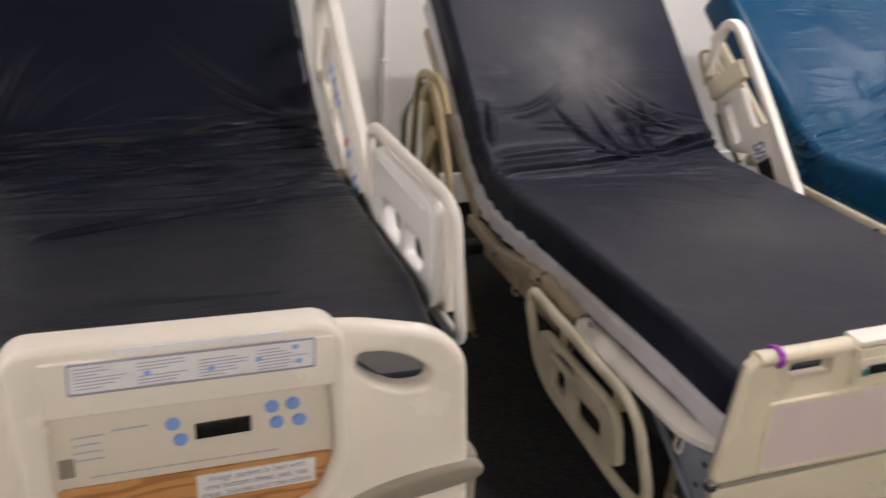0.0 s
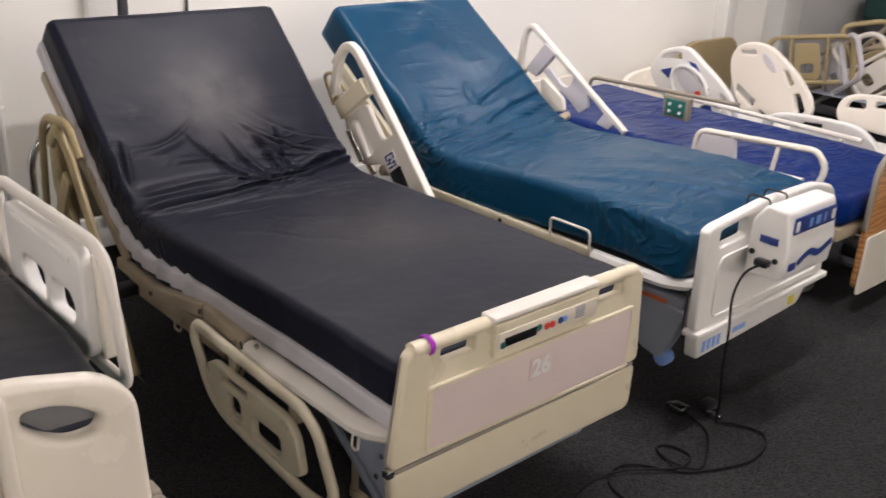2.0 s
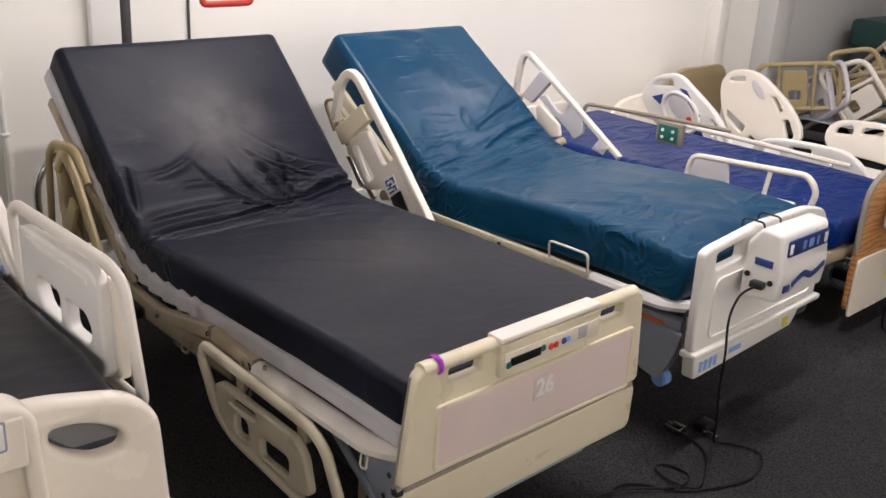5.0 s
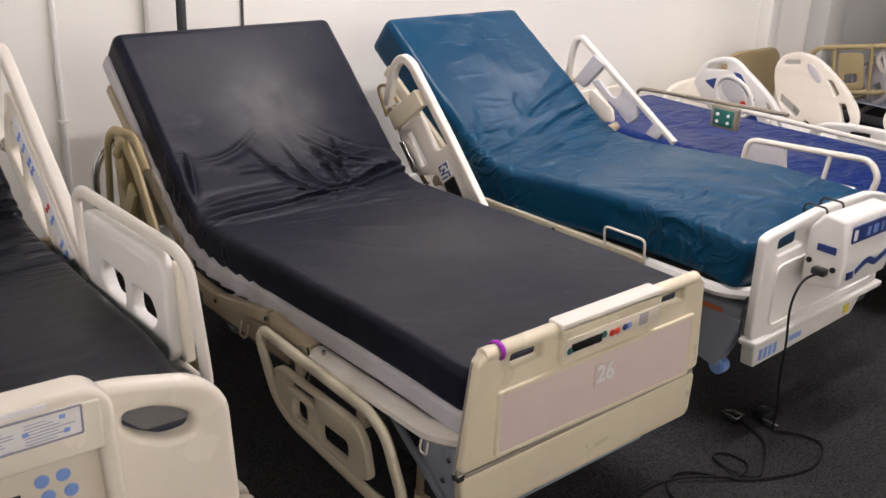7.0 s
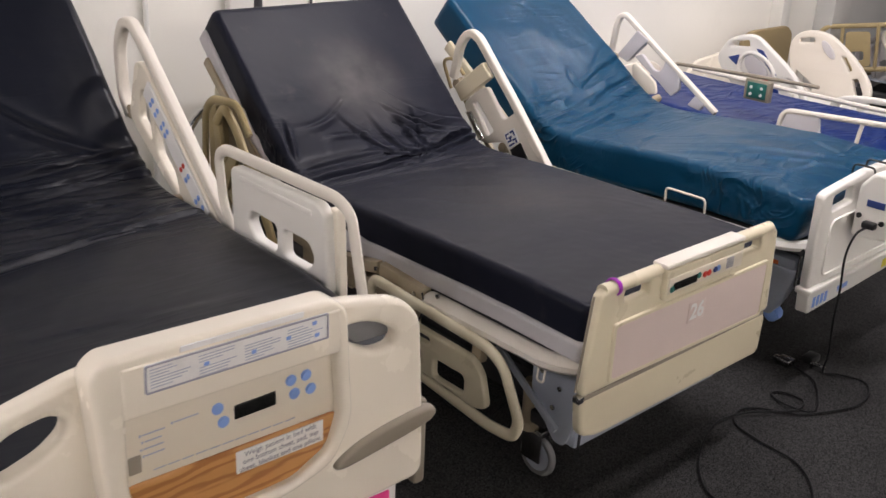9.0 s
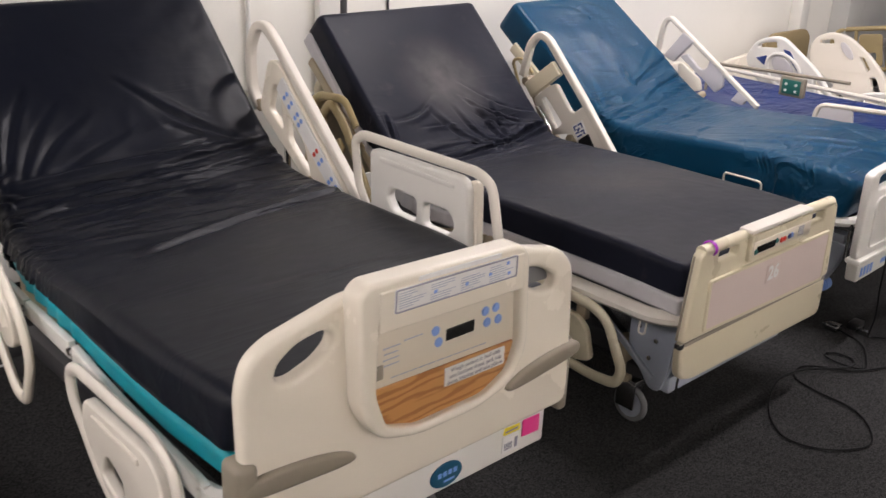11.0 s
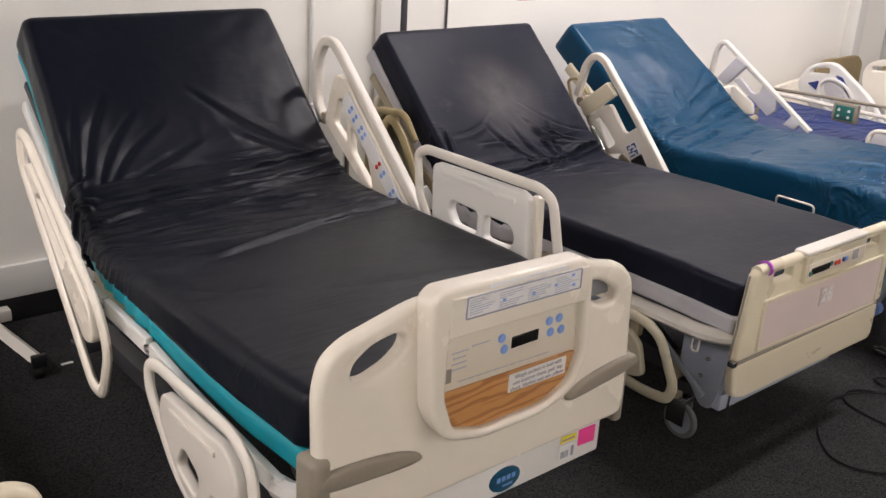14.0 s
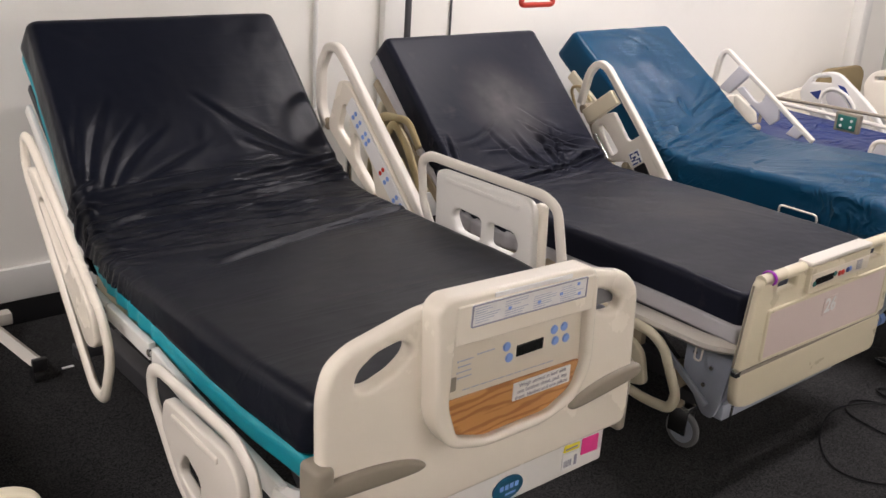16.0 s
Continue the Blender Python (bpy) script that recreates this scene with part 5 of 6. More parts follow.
    for y, z in ((2.99, 0.86), (2.70, 0.70)):
        part("rail_pivot", rod((xs, y, z), (xs - 0.1, y, z - 0.02), 0.02, 12, 0.004), M_TANSTEEL, r)
    part("grab_loop", tube(fillet([(2.74, 3.1, 0.80), (2.70, 3.12, 0.93), (2.70, 3.05, 0.95), (2.72, 3.0, 0.88)], 0.04), 0.008, 8), M_OLD, root)
    # foot frame
    part("foot_frame", box(2.93, 2.99, 1.44, 1.62, 0.41, 0.46, 0.006), M_STEEL, root)
    part("foot_frame", plate(round2d([(1.42, 0.42), (1.68, 0.44), (1.68, 0.36), (1.58, 0.24), (1.50, 0.22), (1.46, 0.30)], 0.02), [], 0.05, 0.006, YZ(2.945)), M_STEEL, root, "grey steel lift frame")
    part("red_label", box(2.916, 2.919, 1.50, 1.60, 0.43, 0.445, 0), M_ORANGE, root)
    part("blue_cap", rod((2.93, 1.50, 0.22), (2.98, 1.50, 0.22), 0.03, 16, 0.006), M_BLUEPR, root, "blue plastic end cap")
    part("wire_bracket", tube(fillet([(2.92, 1.42, 0.49), (2.915, 1.42, 0.36), (2.96, 1.44, 0.36)], 0.02), 0.006, 8), M_CHROME, root)
    undercarriage(root, 2.90, 3.73, 1.4, 3.3, 0.50, 0.07, M_STEEL, casters=False)
    for x, y in ((3.15, 1.85), (3.53, 1.85), (3.10, 3.05), (3.53, 3.05)):
        caster(root, x, y, 0.07, 0.33, M_TANSTEEL)
    return root


bed_with_teal_mattress()
W = 0.86
F = [((0.02, 1.16), (0.82, 1.30), 0.009, 0.018, 0.02), ((0.02, 1.22), (0.60, 1.36), 0.010, 0.016, 0.02), ((0.02, 1.10), (0.50, 1.22), 0.009, 0.018, 0.01), ((0.30, 1.22), (0.82, 1.26), 0.009, 0.014, -0.02),
     ((0.40, 1.42), (0.83, 1.62), 0.012, 0.018, -0.03), ((0.42, 1.38), (0.83, 1.52), 0.010, 0.016, -0.02), ((0.55, 1.34), (0.83, 1.40), 0.009, 0.014), ((0.41, 1.40), (0.44, 1.54), 0.010, 0.016, 0.02),
     ((0.03, 1.30), (0.05, 1.62), 0.008, 0.02, 0.01), ((0.05, 1.26), (0.16, 1.50), 0.008, 0.02), ((0.1, 1.98), (0.5, 1.86), 0.006, 0.03, 0.05), ((0.3, 2.02), (0.7, 1.90), 0.006, 0.03, 0.04),
     ((0.06, 0.66), (0.47, 0.08), 0.020, 0.016, 0.02), ((0.14, 0.72), (0.60, 0.12), 0.014, 0.018, 0.03), ((0.02, 0.50), (0.30, 0.10), 0.012, 0.016, -0.02), ((0.25, 0.80), (0.75, 0.30), 0.012, 0.018, 0.03), ((0.05, 0.85), (0.30, 1.10), 0.006, 0.02), ((0.40, 1.00), (0.80, 1.10), 0.006, 0.02, 0.02), ((0.1, 0.14), (0.4, 0.30), 0.005, 0.02), ((0.6, 0.15), (0.75, 0.4), 0.006, 0.018),
     ((0.0, 0.65), (0.05, 1.1), 0.006, 0.02)]
bm = soft_pad(W, 0.185, [(1.42, 0.70), (1.6, 0.725), (1.95, 0.725), (2.3, 0.70), (2.55, 0.69), (2.70, 0.725), (2.84, 0.82), (3.32, 1.178)], [(a, b, 0.6 * h, 0.9 * w, *k) for a, b, h, w, *k in F], 37, 0.007, edge=0.034, creases=((1.22, 0.10, 0.14, 0.003, 0.8, 2.4, -0.2), (0.6, 0.0, 0.5, 0.003, 0.7, 0.9, -0.9), (0.22, 0.0, 0.2, 0.0035, 1.0, 1.2, 0.8)),
              tucks=(([(0.0, 1.10), (0.2, 1.14), (0.45, 1.20)], 0.010, 0.035), ([(0.05, 1.20), (0.4, 1.26), (0.84, 1.36)], 0.009, 0.035), ([(0.35, 1.30), (0.6, 1.38), (0.85, 1.43)], 0.011, 0.035), ([(0.40, 1.42), (0.62, 1.50), (0.85, 1.56)], 0.010, 0.040),
                     ([(0.10, 1.04), (0.4, 1.08), (0.7, 1.16)], 0.006, 0.030), ([(0.0, 1.24), (0.1, 1.27), (0.25, 1.27)], 0.010, 0.025), ([(0.0, 0.14), (0.2, 0.20), (0.42, 0.20)], 0.007, 0.03), ([(0.0, 0.75), (0.15, 0.84), (0.3, 0.86)], 0.006, 0.03)))
for v in bm.verts:
    if v.co.x > W / 2:
        v.co.x -= float(np.interp(v.co.y, [2.5, 2.9, 3.3], [0.0, 0.03, 0.045]))
bmesh.ops.translate(bm, vec=(2.895, 0, 0), verts=bm.verts)
root = thing("mattress", (2.90, 1.36, 0.5), "glossy teal nylon mattress, loosely wrinkled, head end raised", "mattress", "mattresses", turn=1.2)
part("cover", bm, M_TEAL, root, "", 80)


# ---- pump on the white footboard, and its lead ----
def pump(org, x0, x1, y0, y1, z0, z1, label):
    """A box with a sloping end that hangs on the footboard; ports on its end, display on its front."""
    root = thing("mattress_pump", org, label, "air pump")
    prof = round2d([(y1, z0), (y0, z0 + 0.01), (y0 - 0.01, z0 + 0.10), (y0 + 0.012, z1 - 0.005), (y1 - 0.045, z1), (y1, z1 - 0.06)], 0.018)
    part("body", plate(prof, [], x1 - x0, 0.014, YZ((x0 + x1) / 2), 4), M_WHITE, root)
    yf = y0 - 0.001
    part("display_band", plate(round2d([(x0 + 0.03, z1 - 0.085), (x0 + 0.03, z1 - 0.028), (x1 - 0.02, z1 - 0.028), (x1 - 0.02, z1 - 0.085)], 0.008), [], 0.006, 0.002, XZ(yf)), M_NAVY, root, "navy display band with pale marks")
    for k, w in ((0.12, 0.02), (0.16, 0.03), (0.215, 0.012)):
        part("mark", box(x0 + k, x0 + k + w, yf - 0.0045, yf - 0.0025, z1 - 0.072, z1 - 0.042, 0), M_BLUEPR, root)
    for xa in (x0 + 0.035, x1 - 0.05):
        part("key", box(xa, xa + 0.02, yf - 0.006, yf - 0.002, z1 - 0.075, z1 - 0.04, 0.002), M_LABEL, root)
    part("decal", tube(smooth_path([(x0 + 0.08, yf - 0.008, z0 + 0.062), (x0 + 0.15, yf - 0.008, z0 + 0.088), (x0 + 0.21, yf - 0.008, z0 + 0.072), (x0 + 0.29, yf - 0.008, z0 + 0.098)], 5), 0.012, 8, flat=0.15, up=(0, 1, 0)), M_NAVY, root)
    part("decal", box(x0 + 0.025, x0 + 0.065, yf - 0.011, yf - 0.006, z0 + 0.045, z0 + 0.07, 0.001), M_NAVY, root)
    xe, ym = x0 - 0.001, (y0 + y1) / 2
    part("label", box(xe - 0.003, xe + 0.001, ym - 0.04, ym + 0.025, z0 + 0.125, z0 + 0.15, 0.001), M_NAVY, root)
    for dy, dz in ((0.045, 0.085), (-0.04, 0.075)):
        part("port", rod((xe + 0.002, ym + dy, z0 + dz), (xe - 0.006, ym + dy, z0 + dz), 0.010, 14, 0.002), M_BLACKP, root)
    part("plug", box(xe - 0.03, xe + 0.003, ym - 0.028, ym + 0.02, z0 + 0.05, z0 + 0.075, 0.006), M_BLACKP, root)
    for dx in (0.09, x1 - x0 - 0.12):
        part("hanger", tube(fillet([(x0 + dx, y1 - 0.01, z1 - 0.04), (x0 + dx, y1 - 0.005, z1 - 0.012), (x0 + dx, y1 + 0.075, z1 - 0.012), (x0 + dx, y1 + 0.075, z1 - 0.07)], 0.02), 0.004, 8), M_BLACKP, root)
    return root


pump((3.3, 1.28, 0.55), 3.085, 3.40, 1.205, 1.338, 0.560, 0.81, "white mattress air pump hung on the white footboard")
lead = [(3.09, 1.27, 0.605), (3.03, 1.265, 0.62), (2.93, 1.25, 0.62), (2.89, 1.25, 0.55), (2.905, 1.25, 0.42), (2.905, 1.25, 0.30), (2.935, 1.255, 0.16), (3.0, 1.29, 0.05), (3.06, 1.30, 0.012), (3.10, 1.26, 0.008), (3.12, 1.18, 0.008), (3.06, 1.13, 0.008), (2.95, 1.11, 0.008),
        (2.84, 1.14, 0.008), (2.71, 1.21, 0.008), (2.62, 1.33, 0.008), (2.55, 1.36, 0.008), (2.47, 1.32, 0.008), (2.44, 1.22, 0.008), (2.42, 1.06, 0.008), (2.32, 0.95, 0.008), (2.21, 0.92, 0.008), (2.08, 1.01, 0.008), (2.05, 1.14, 0.008), (2.18, 1.27, 0.008), (2.40, 1.36, 0.008), (2.55, 1.33, 0.014),
        (2.70, 1.23, 0.016), (2.80, 1.25, 0.008), (2.80, 1.33, 0.008), (2.75, 1.35, 0.008), (2.72, 1.27, 0.012), (2.76, 1.19, 0.008), (2.87, 1.23, 0.008), (2.97, 1.30, 0.008), (3.0, 1.38, 0.012), (3.01, 1.43, 0.016)]
root = thing("power_cord", (2.8, 1.2, 0.0), "black power cord looped on the carpet", "cable")
part("cable", tube(smooth_path(lead, 8), 0.0042, 8), M_CORD, root)
part("plug", join(box(2.985, 3.035, 1.415, 1.475, 0.002, 0.034, 0.008), box(2.995, 3.025, 1.47, 1.49, 0.01, 0.026, 0.002)), M_CHROME, root, "clear grey mains plug")
root = thing("mains_adapter", (3.08, 1.40, 0.0), "small black mains adapter with pale plug", "adapter")
part("body", box(3.08, 3.15, 1.37, 1.42, 0.002, 0.035, 0.01), M_BLACKP, root)
part("plug", box(3.06, 3.075, 1.31, 1.37, 0.002, 0.03, 0.005), M_CHROME, root)


# ---- blue bed with the wooden footboard ----
def blue_bed():
    root = thing("hospital_bed", (4.2, 1.45, 0), "low hospital bed with oak footboard and white wire side rails", "bed", "row of hospital beds")
    fb = part("footboard", plate(round2d([(4.31, 0.12), (4.315, 0.66), (4.42, 0.735), (4.95, 0.735), (5.06, 0.66), (5.07, 0.12)], 0.05), [], 0.025, 0.006, XZ(1.48)), M_WOOD, root, "oak laminate footboard")
    part("edge_trim", tube(fillet([(4.315, 1.478, 0.40), (4.318, 1.478, 0.67), (4.42, 1.478, 0.742), (4.95, 1.478, 0.742), (5.06, 1.478, 0.67)], 0.06), 0.014, 8), M_TAUPE, fb)
    part("kick_panel", plate(round2d([(4.31, 0.10), (4.315, 0.37), (5.065, 0.37), (5.07, 0.10)], 0.02), [], 0.012, 0.003, XZ(1.458)), M_CREAM, root, "cream kick panel with stickers")
    part("sticker", box(4.62, 4.72, 1.4475, 1.45, 0.22, 0.30, 0), M_YELLOW, root)
    part("sticker", box(4.68, 4.82, 1.4475, 1.45, 0.305, 0.33, 0), M_STEEL, root)
    part("seat_deck", box(4.16, 5.02, 1.52, 3.45, 0.36, 0.42, 0.01), M_TANSTEEL, root)
    for xs, y0, y1 in ((4.10, 1.60, 2.25),):
        r = part("side_rail", tube(fillet([(xs, y1, 0.46), (xs, y1 - 0.03, 0.70), (xs, y0 + 0.05, 0.74), (xs, y0, 0.68), (xs, y0 + 0.04, 0.52)], 0.05), 0.014, 10), M_RAIL, root, "white tubular side rail")
        part("rail_bar", tube([(xs, y1 - 0.02, 0.585), (xs, y0 + 0.09, 0.60)], 0.012, 8), M_RAIL, r)
        part("rail_post", tube([(xs, y0 + 0.22, 0.735), (xs, y0 + 0.25, 0.50)], 0.011, 8), M_RAIL, r)
        part("rail_plate", plate(round2d([(y1 - 0.03, 0.60), (y1 - 0.05, 0.69), (y1 - 0.22, 0.71), (y1 - 0.24, 0.60)], 0.02), [], 0.02, 0.005, YZ(xs)), M_PAD, r)
    part("far_rail", tube([(5.075, 1.9, 0.575), (5.075, 3.4, 0.585)], 0.014, 8), M_RAIL, root, "white folded side rail")
    for y in (2.0, 2.7, 3.3):
        part("rail_post", box(5.045, 5.075, y - 0.012, y + 0.012, 0.385, 0.565, 0.004), M_RAIL, root)
    part("hand_control_arm", tube(fillet([(4.30, 3.04, 0.60), (4.30, 3.03, 0.765), (4.31, 2.6, 0.783), (4.34, 2.18, 0.79)], 0.04), 0.010, 8), M_TAUPE, root, "brown jointed control arm")
    part("hand_control", box(4.285, 4.32, 2.41, 2.56, 0.665, 0.775, 0.008), M_TAUPE, root, "grey hand control with green keys")
    part("keys", box(4.279, 4.286, 2.43, 2.54, 0.68, 0.76, 0.002), M_GREEN, root)
    for y in (2.455, 2.515):
        for z in (0.70, 0.735):
            part("key", rod((4.28, y, z), (4.274, y, z), 0.008, 10), M_LABEL, root)
    part("headboard", plate(round2d([(4.2, 0.3), (4.2, 0.57), (4.3, 0.62), (4.9, 0.62), (5.0, 0.57), (5.0, 0.3)], 0.06), [], 0.03, 0.008, XZ(3.60)), M_CREAM, root)
    undercarriage(root, 4.15, 5.05, 1.5, 3.5, 0.40, 0.07, M_STEEL)
    return root


blue_bed()
bm = soft_pad(0.86, 0.14, [(1.51, 0.555), (1.8, 0.565), (2.4, 0.565), (3.0, 0.565), (3.5, 0.575)], [((0.1, 0.3), (0.6, 0.5), 0.006, 0.02), ((0.3, 1.1), (0.8, 1.0), 0.006, 0.02), ((0.2, 1.5), (0.7, 1.6), 0.006, 0.02), ((0.1, 0.12), (0.3, 0.4), 0.008, 0.02)], 51, 0.006, nu=60, step=0.02)
bmesh.ops.translate(bm, vec=(4.17, 0, 0), verts=bm.verts)
root = thing("mattress", (4.6, 1.5, 0.42), "royal blue vinyl mattress lying flat", "mattress", "mattresses")
part("cover", bm, M_BLUE, root, "", 80)
pump((4.6, 1.4, 0.5), 4.47, 4.85, 1.32, 1.45, 0.49, 0.72, "white mattress air pump on the oak footboard")
root = thing("power_cord", (4.5, 1.3, 0.0), "black pump lead hanging down the oak footboard", "cable")
part("cable", tube(smooth_path([(4.44, 1.385, 0.55), (4.42, 1.37, 0.52), (4.46, 1.33, 0.35), (4.49, 1.36, 0.2), (4.50, 1.37, 0.08), (4.56, 1.38, 0.008), (4.8, 1.45, 0.008)], 8), 0.005, 8), M_CORD, root)


# ---- white bed with oval rails ----
def oval_rail(parent, x, big, label, inset, flip=1):
    """A moulded side rail: big at the head end, low and long at the foot end."""
    if big and inset:
        o = smooth_path([(y, z, 0) for y, z in ((3.36, 0.62), (3.34, 0.72), (3.27, 0.79), (3.13, 0.82), (3.00, 0.75), (2.82, 0.62), (2.70, 0.46), (2.68, 0.36), (2.80, 0.32), (3.00, 0.36), (3.22, 0.48))], 6, True)
        holes = [round2d([(3.29, 0.73), (3.27, 0.76), (3.16, 0.785), (3.15, 0.745)], 0.012), round2d([(2.86, 0.60), (2.80, 0.55), (2.74, 0.45), (2.77, 0.43), (2.84, 0.52)], 0.012)]
    elif big:
        o = smooth_path([(y, z, 0) for y, z in ((3.37, 0.62), (3.33, 0.72), (3.23, 0.765), (3.10, 0.755), (2.98, 0.69), (2.85, 0.59), (2.75, 0.47), (2.74, 0.37), (2.82, 0.30), (3.0, 0.22), (3.18, 0.25), (3.32, 0.44))], 6, True)
        holes = [round2d([(3.30, 0.675), (3.30, 0.70), (3.20, 0.72), (3.19, 0.69)], 0.01), round2d([(2.98, 0.625), (2.95, 0.625), (2.89, 0.55), (2.91, 0.53)], 0.01), round2d([(2.88, 0.49), (2.84, 0.50), (2.785, 0.40), (2.82, 0.35)], 0.015),
                 round2d([(3.29, 0.48), (3.14, 0.39), (3.16, 0.345), (3.29, 0.43)], 0.01), round2d([(3.09, 0.34), (3.00, 0.285), (3.03, 0.255), (3.10, 0.29)], 0.01)]
    else:
        o = smooth_path([(y, z, 0) for y, z in ((2.58, 0.40), (2.54, 0.49), (2.42, 0.53), (2.20, 0.545), (2.02, 0.535), (1.90, 0.45), (1.88, 0.34), (2.0, 0.30), (2.3, 0.31), (2.52, 0.32))], 6, True)
        holes = [round2d([(2.52, 0.43), (2.50, 0.475), (2.41, 0.50), (2.40, 0.44)], 0.02), round2d([(2.35, 0.46), (2.34, 0.50), (2.22, 0.51), (2.22, 0.47)], 0.012)]
    up = 0.0 if big else 0.05
    o = [(p.x, p.y + up) for p in o]
    holes = [[(a, c + up) for a, c in hh] for hh in holes]
    r = part("side_rail", plate(o, holes, 0.045, 0.014, YZ(x), 4), M_WHITE if inset else M_RAIL, parent, label)
    if big:
        part("control_panel", plate(oval(3.08, 0.625, 0.10, 0.055, tilt=0.6) if inset else oval(3.08, 0.655, 0.075, 0.028, tilt=0.8), [], 0.02, 0.005, YZ(x - 0.02 * flip)), M_PAD, r, "grey control panel")
        if inset:
            part("panel_ring", tube([(x - 0.03 * flip, y, z) for y, z in oval(3.07, 0.60, 0.14, 0.10, 28, 0.6)], 0.012, 8, True), M_WHITE, r)
        if inset:
            part("blue_inset", plate(round2d([(3.29, 0.66), (3.21, 0.69), (3.22, 0.62)], 0.008), [], 0.012, 0.003, YZ(x - 0.022)), M_NAVY, r, "blue inset")
            part("blue_inset", plate(round2d([(3.10, 0.745), (3.05, 0.74), (2.93, 0.60), (2.97, 0.61)], 0.008), [], 0.012, 0.003, YZ(x - 0.022)), M_NAVY, r)
            part("blue_inset", plate(round2d([(3.01, 0.46), (2.92, 0.54), (2.86, 0.43), (2.95, 0.41)], 0.008), [], 0.012, 0.003, YZ(x - 0.022)), M_NAVY, r)
            part("red_button", rod((x - 0.03, 3.0, 0.57), (x - 0.04, 3.0, 0.57), 0.02, 14, 0.003), M_RED, r)
    else:
        if inset:
            part("blue_inset", plate(round2d([(2.34, 0.45), (2.28, 0.49), (2.02, 0.49), (1.98, 0.44)], 0.015), [], 0.012, 0.003, YZ(x - 0.022)), M_NAVY, r)
    return r


def white_bed():
    root = thing("hospital_bed", (5.3, 1.7, 0), "white hospital bed with moulded oval side rails and blue insets", "bed", "row of hospital beds")
    oval_rail(root, 5.30, True, "raised moulded rail with blue insets", True)
    oval_rail(root, 6.20, True, "raised moulded rail with grey control panel", False)
    oval_rail(root, 5.30, False, "low moulded foot-end rail", True)
    oval_rail(root, 6.20, False, "low moulded foot-end rail", False)
    part("seat_deck", box(5.36, 6.14, 1.62, 3.5, 0.26, 0.33, 0.015), M_WHITE, root)
    part("footboard", plate(round2d([(5.34, 0.12), (5.34, 0.42), (5.45, 0.48), (6.05, 0.48), (6.16, 0.42), (6.16, 0.12)], 0.05), [], 0.04, 0.012, XZ(1.58)), M_WHITE, root)
    part("headboard", plate(round2d([(5.30, 0.2), (5.28, 0.42), (5.40, 0.56), (5.80, 0.60), (6.10, 0.56), (6.2, 0.42), (6.2, 0.2)], 0.08), [], 0.04, 0.012, XZ(3.62)), M_CREAM, root, "cream rounded headboard")
    for x in (5.45, 6.05):
        for y in (1.75, 3.35):
            caster(root, x, y, 0.06, 0.27, M_STEEL)


white_bed()
b = plate(round2d([(6.02, 0.002), (6.02, 0.66), (6.15, 0.70), (6.62, 0.70), (6.70, 0.64), (6.70, 0.002)], 0.04), [], 0.035, 0.01, XZ(3.66))
solo("headboard", b, M_TAN, "spare tan headboard leaning by the wall", "headboard", (6.4, 3.66, 0.0))


# ---- spare bed frames stacked at the far end ----
def spare_frame(org, turn, tilt, material, label):
    global ORG
    root = thing("spare_bed_rail", org, label, "bed rail", "spare bed rails")
    ORG = Vector((0, 0, 0))
    f = part("frame", tube(fillet([(-0.32, 0, 0.0), (-0.34, 0, 0.34), (0.26, 0, 0.36), (0.36, 0, 0.02)], 0.09, 6, True), 0.02, 10, True), material, root)
    part("bar", tube([(-0.16, 0, 0.36), (-0.13, 0, 0.0)], 0.025, 8, flat=0.6), material, f)
    part("bar", tube([(0.10, 0, 0.36), (0.13, 0, 0.0)], 0.015, 8), material, f)
    part("rail_panel", plate(round2d([(-0.10, 0.03), (-0.10, 0.30), (0.08, 0.31), (0.09, 0.03)], 0.03), [rect(-0.05, 0.08, 0.04, 0.15, 0.02)], 0.02, 0.005, XZ(0)), material, f)
    root.matrix_basis = pose(*org, 0, tilt, turn)
    return root


for o, tn, tl, mm, lb in (((7.35, 3.40, 0.33), 112, 10, M_OLD, "yellowed spare bed rail stacked on other rails"), ((7.5, 3.10, 0.34), 100, -48, M_RAIL, "off-white spare bed rail leaning at a slant"), ((7.7, 2.85, 0.33), 112, 16, M_TANSTEEL, "tan spare bed rail lying on the stack"),
                          ((7.45, 3.2, 0.29), 62, 34, M_PAD, "grey spare bed rail lying tilted"), ((7.9, 2.5, 0.45), 105, -40, M_RAIL, "off-white spare bed rail leaning at a slant"), ((7.6, 2.35, 0.30), 88, 22, M_TANSTEEL, "tan spare bed rail lying tilted"),
                          ((7.75, 3.25, 0.42), 128, -62, M_OLD, "yellowed spare bed rail leaning at a slant"), ((8.1, 2.95, 0.48), 96, 52, M_TANSTEEL, "tan spare bed rail leaning at a slant"), ((8.2, 2.65, 0.40), 75, -20, M_PAD, "grey spare bed rail lying tilted")):
    spare_frame(o, tn, tl, mm, lb)
root = thing("bedstead", (8.0, 2.9, 0), "bare grey steel bed frame under the spare rails", "bed frame")
for y in (2.05, 2.75, 3.5):
    part("cross_bar", box(7.25, 8.6, y - 0.03, y + 0.03, 0.20, 0.262, 0.006), M_TANSTEEL, root)
for x in (7.35, 8.4):
    part("side_bar", box(x - 0.03, x + 0.03, 1.95, 3.6, 0.14, 0.198, 0.006), M_DKSTEEL, root)
    for y in (2.0, 3.55):
        part("leg", box(x - 0.02, x + 0.02, y - 0.02, y + 0.02, 0.0, 0.138, 0.004), M_DKSTEEL, root)
part("slat", box(7.4, 8.5, 2.1, 2.6, 0.264, 0.29, 0.006), M_TAUPE, root)
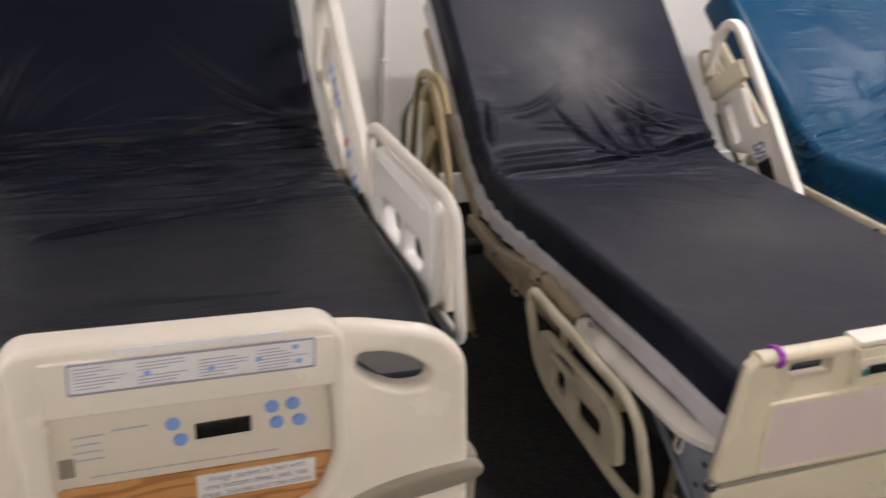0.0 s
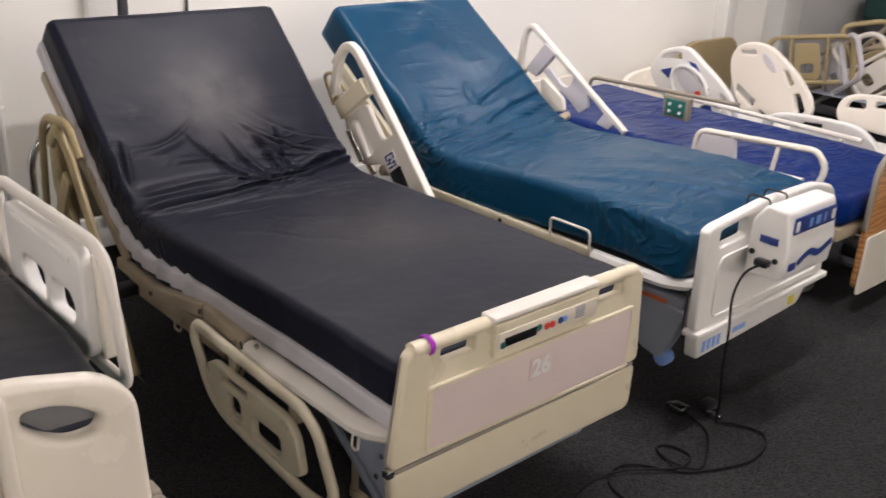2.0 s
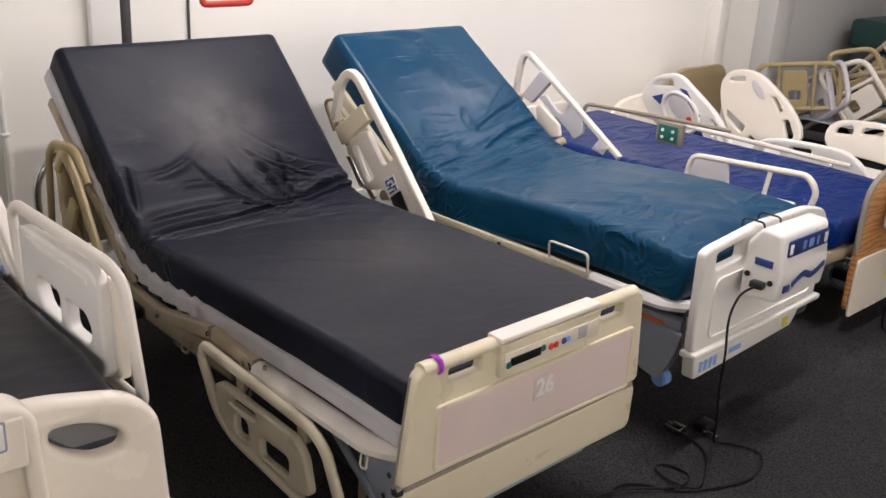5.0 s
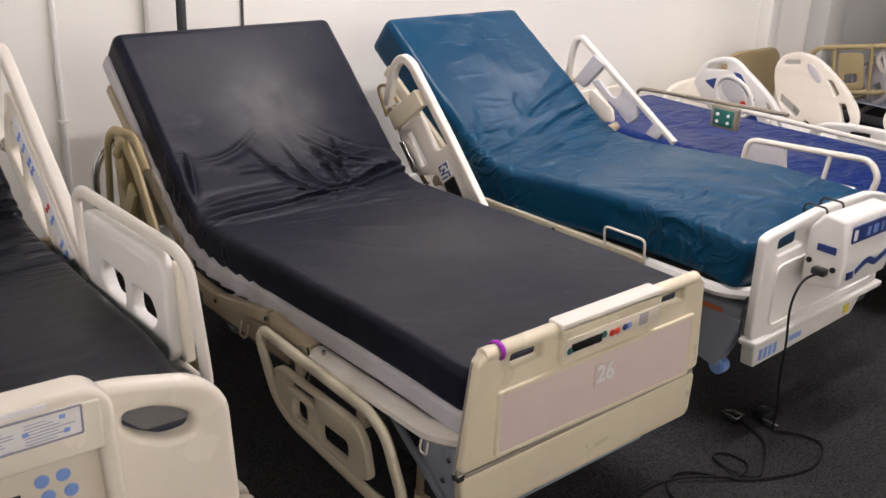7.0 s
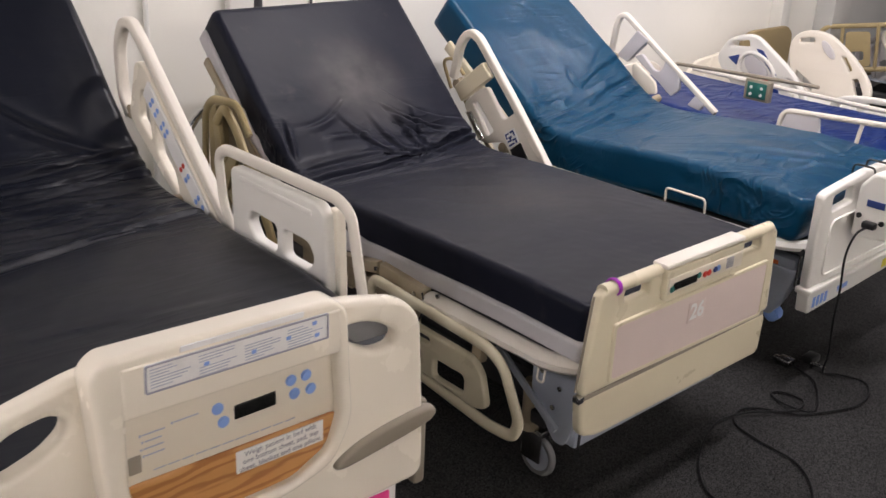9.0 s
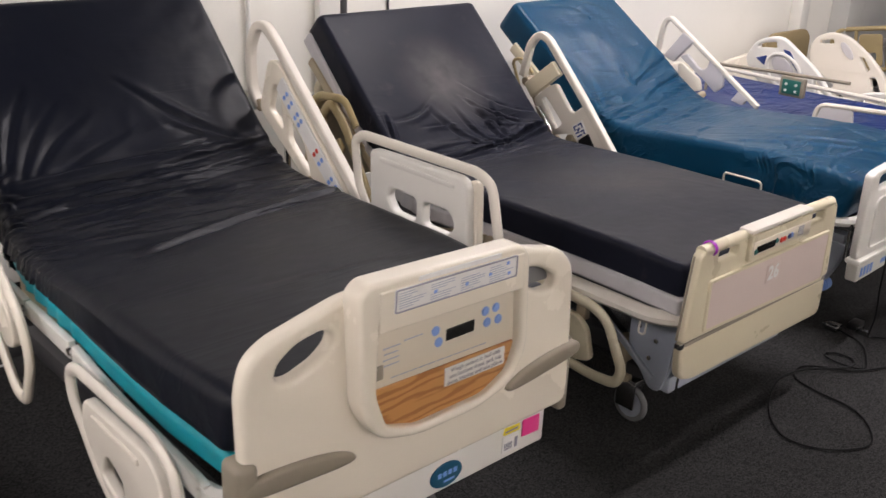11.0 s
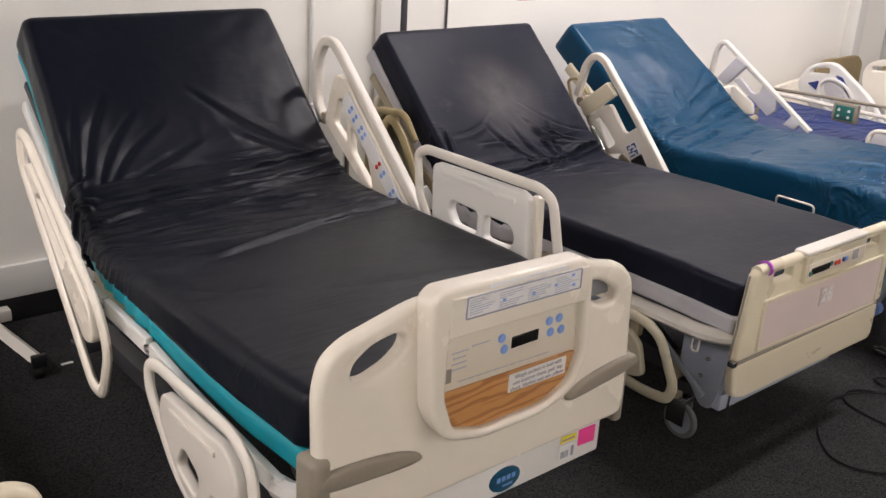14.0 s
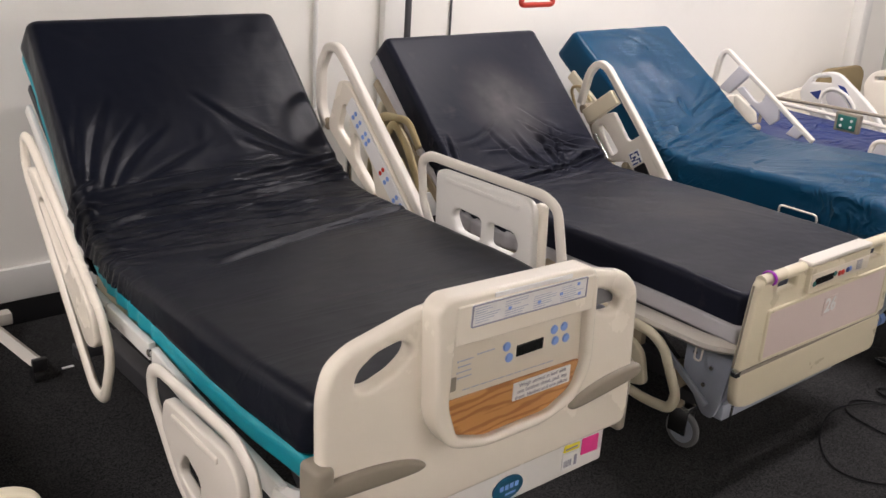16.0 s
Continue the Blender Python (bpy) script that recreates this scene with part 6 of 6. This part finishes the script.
part("slat", box(7.4, 8.5, 2.85, 3.4, 0.264, 0.27, 0.003), M_STEEL, root)
b = plate(round2d([(2.35, 0.25), (2.45, 0.62), (2.62, 0.80), (2.80, 0.86), (2.90, 0.72), (2.80, 0.55), (2.70, 0.30)], 0.06), [round2d([(2.66, 0.70), (2.78, 0.79), (2.82, 0.73), (2.72, 0.62)], 0.02)], 0.05, 0.014, YZ(7.95))
solo("spare_side_rail", b, M_WHITE, "white moulded side rail standing on the frame", "bed rail", (7.95, 2.6, 0.25))
root = thing("couch", (8.9, 3.2, 0), "dark green vinyl couch against the far wall", "couch")
part("seat", box(8.55, 9.3, 2.2, 3.6, 0.30, 0.70, 0.03, 3), M_DKSTEEL, root)
part("cushion", box(8.5, 9.32, 2.15, 3.62, 0.703, 0.95, 0.05, 4), M_DKGREEN, root)
for y in (2.3, 3.5):
    part("leg", box(8.6, 8.66, y, y + 0.06, 0.0, 0.298, 0.006), M_BLACKP, root)
    part("leg", box(9.2, 9.26, y, y + 0.06, 0.0, 0.298, 0.006), M_BLACKP, root)
root = thing("storage_box", (8.9, 2.75, 0.953), "orange and dark storage box on the couch", "box")
part("body", box(8.7, 9.2, 2.55, 3.0, 0.953, 1.16, 0.01), M_ORANGE, root)
part("lid", box(8.68, 9.22, 2.53, 3.02, 1.162, 1.20, 0.01), M_BLACKP, root)


# ---- rolling stand, next bed and the hanging handle ----
root = thing("rolling_stand", (-0.2, 3.4, 0), "pale steel base of a rolling stand on black casters", "stand")
for dx in (0.0, -0.42):
    part("leg", tube([(0.03 + dx, 3.205, 0.085), (-0.03 + dx, 3.62, 0.10)], 0.03, 4, flat=0.8, up=(0, 0, 1)), M_RAIL, root)
    part("end_cap", box(0.004 + dx, 0.058 + dx, 3.185, 3.208, 0.06, 0.11, 0.004), M_BLACKP, root)
    part("caster", join(rod((0.012 + dx, 3.235, 0.028), (0.052 + dx, 3.235, 0.028), 0.028, 16, 0.005), rod((0.03 + dx, 3.235, 0.03), (0.03 + dx, 3.235, 0.075), 0.010, 8)), M_BLACKP, root)
    part("caster", join(rod((-0.04 + dx, 3.60, 0.028), (0.0 + dx, 3.60, 0.028), 0.028, 16, 0.005), rod((-0.02 + dx, 3.60, 0.03), (-0.02 + dx, 3.60, 0.075), 0.010, 8)), M_BLACKP, root)
part("cross_bar", box(-0.50, 0.07, 3.625, 3.68, 0.07, 0.12, 0.006), M_RAIL, root)
part("post", box(-0.29, -0.23, 3.63, 3.675, 0.121, 0.62, 0.006), M_RAIL, root)
b = box(0.135, 0.18, 3.27, 3.283, 0.001, 0.006, 0.001)
solo("paper_scrap", b, M_LABEL, "tiny white paper scrap on the carpet", "scrap", (0.16, 3.275, 0.001))

root = thing("hospital_bed", (-0.95, 1.65, 0), "cream hospital bed with rounded footboard standing alongside", "bed", "row of hospital beds")
part("footboard", plate(round2d([(-1.34, 0.25), (-1.34, 0.52), (-1.24, 0.62), (-0.49, 0.62), (-0.435, 0.585), (-0.43, 0.25)], 0.05), [], 0.05, 0.016, XZ(1.66), 4), M_CREAM2, root)
# deck, chassis and mattress behind this footboard are unseen, added to shade the floor
part("seat_deck", box(-1.34, -0.47, 1.70, 3.60, 0.36, 0.42, 0.01), M_TANSTEEL, root)
undercarriage(root, -1.34, -0.46, 1.62, 3.6, 0.40, 0.07, M_STEEL)
bm = soft_pad(0.84, 0.14, [(1.70, 0.56), (2.4, 0.565), (3.0, 0.565), (3.58, 0.565)], [], 61, 0.005, nu=40, step=0.03)
bmesh.ops.translate(bm, vec=(-1.33, 0, 0), verts=bm.verts)
root = thing("mattress", (-0.9, 1.7, 0.42), "unseen black mattress lying flat on the bed alongside, added to shade the floor", "mattress", "mattresses")
part("cover", bm, M_BLACK, root, "", 80)

root = thing("trapeze_handle", (1.98, 2.73, 1.5), "red plastic grab handle hanging over the bed", "handle")
part("grip", tube(fillet([(1.88, 2.73, 1.395), (2.08, 2.73, 1.395), (2.0, 2.73, 1.55), (1.96, 2.73, 1.55)], 0.03, 6, True), 0.011, 10, True), M_RED, root)
part("strap", box(1.968, 1.992, 2.728, 2.732, 1.55, CEIL - 0.003, 0.0005), M_TAUPE, root)
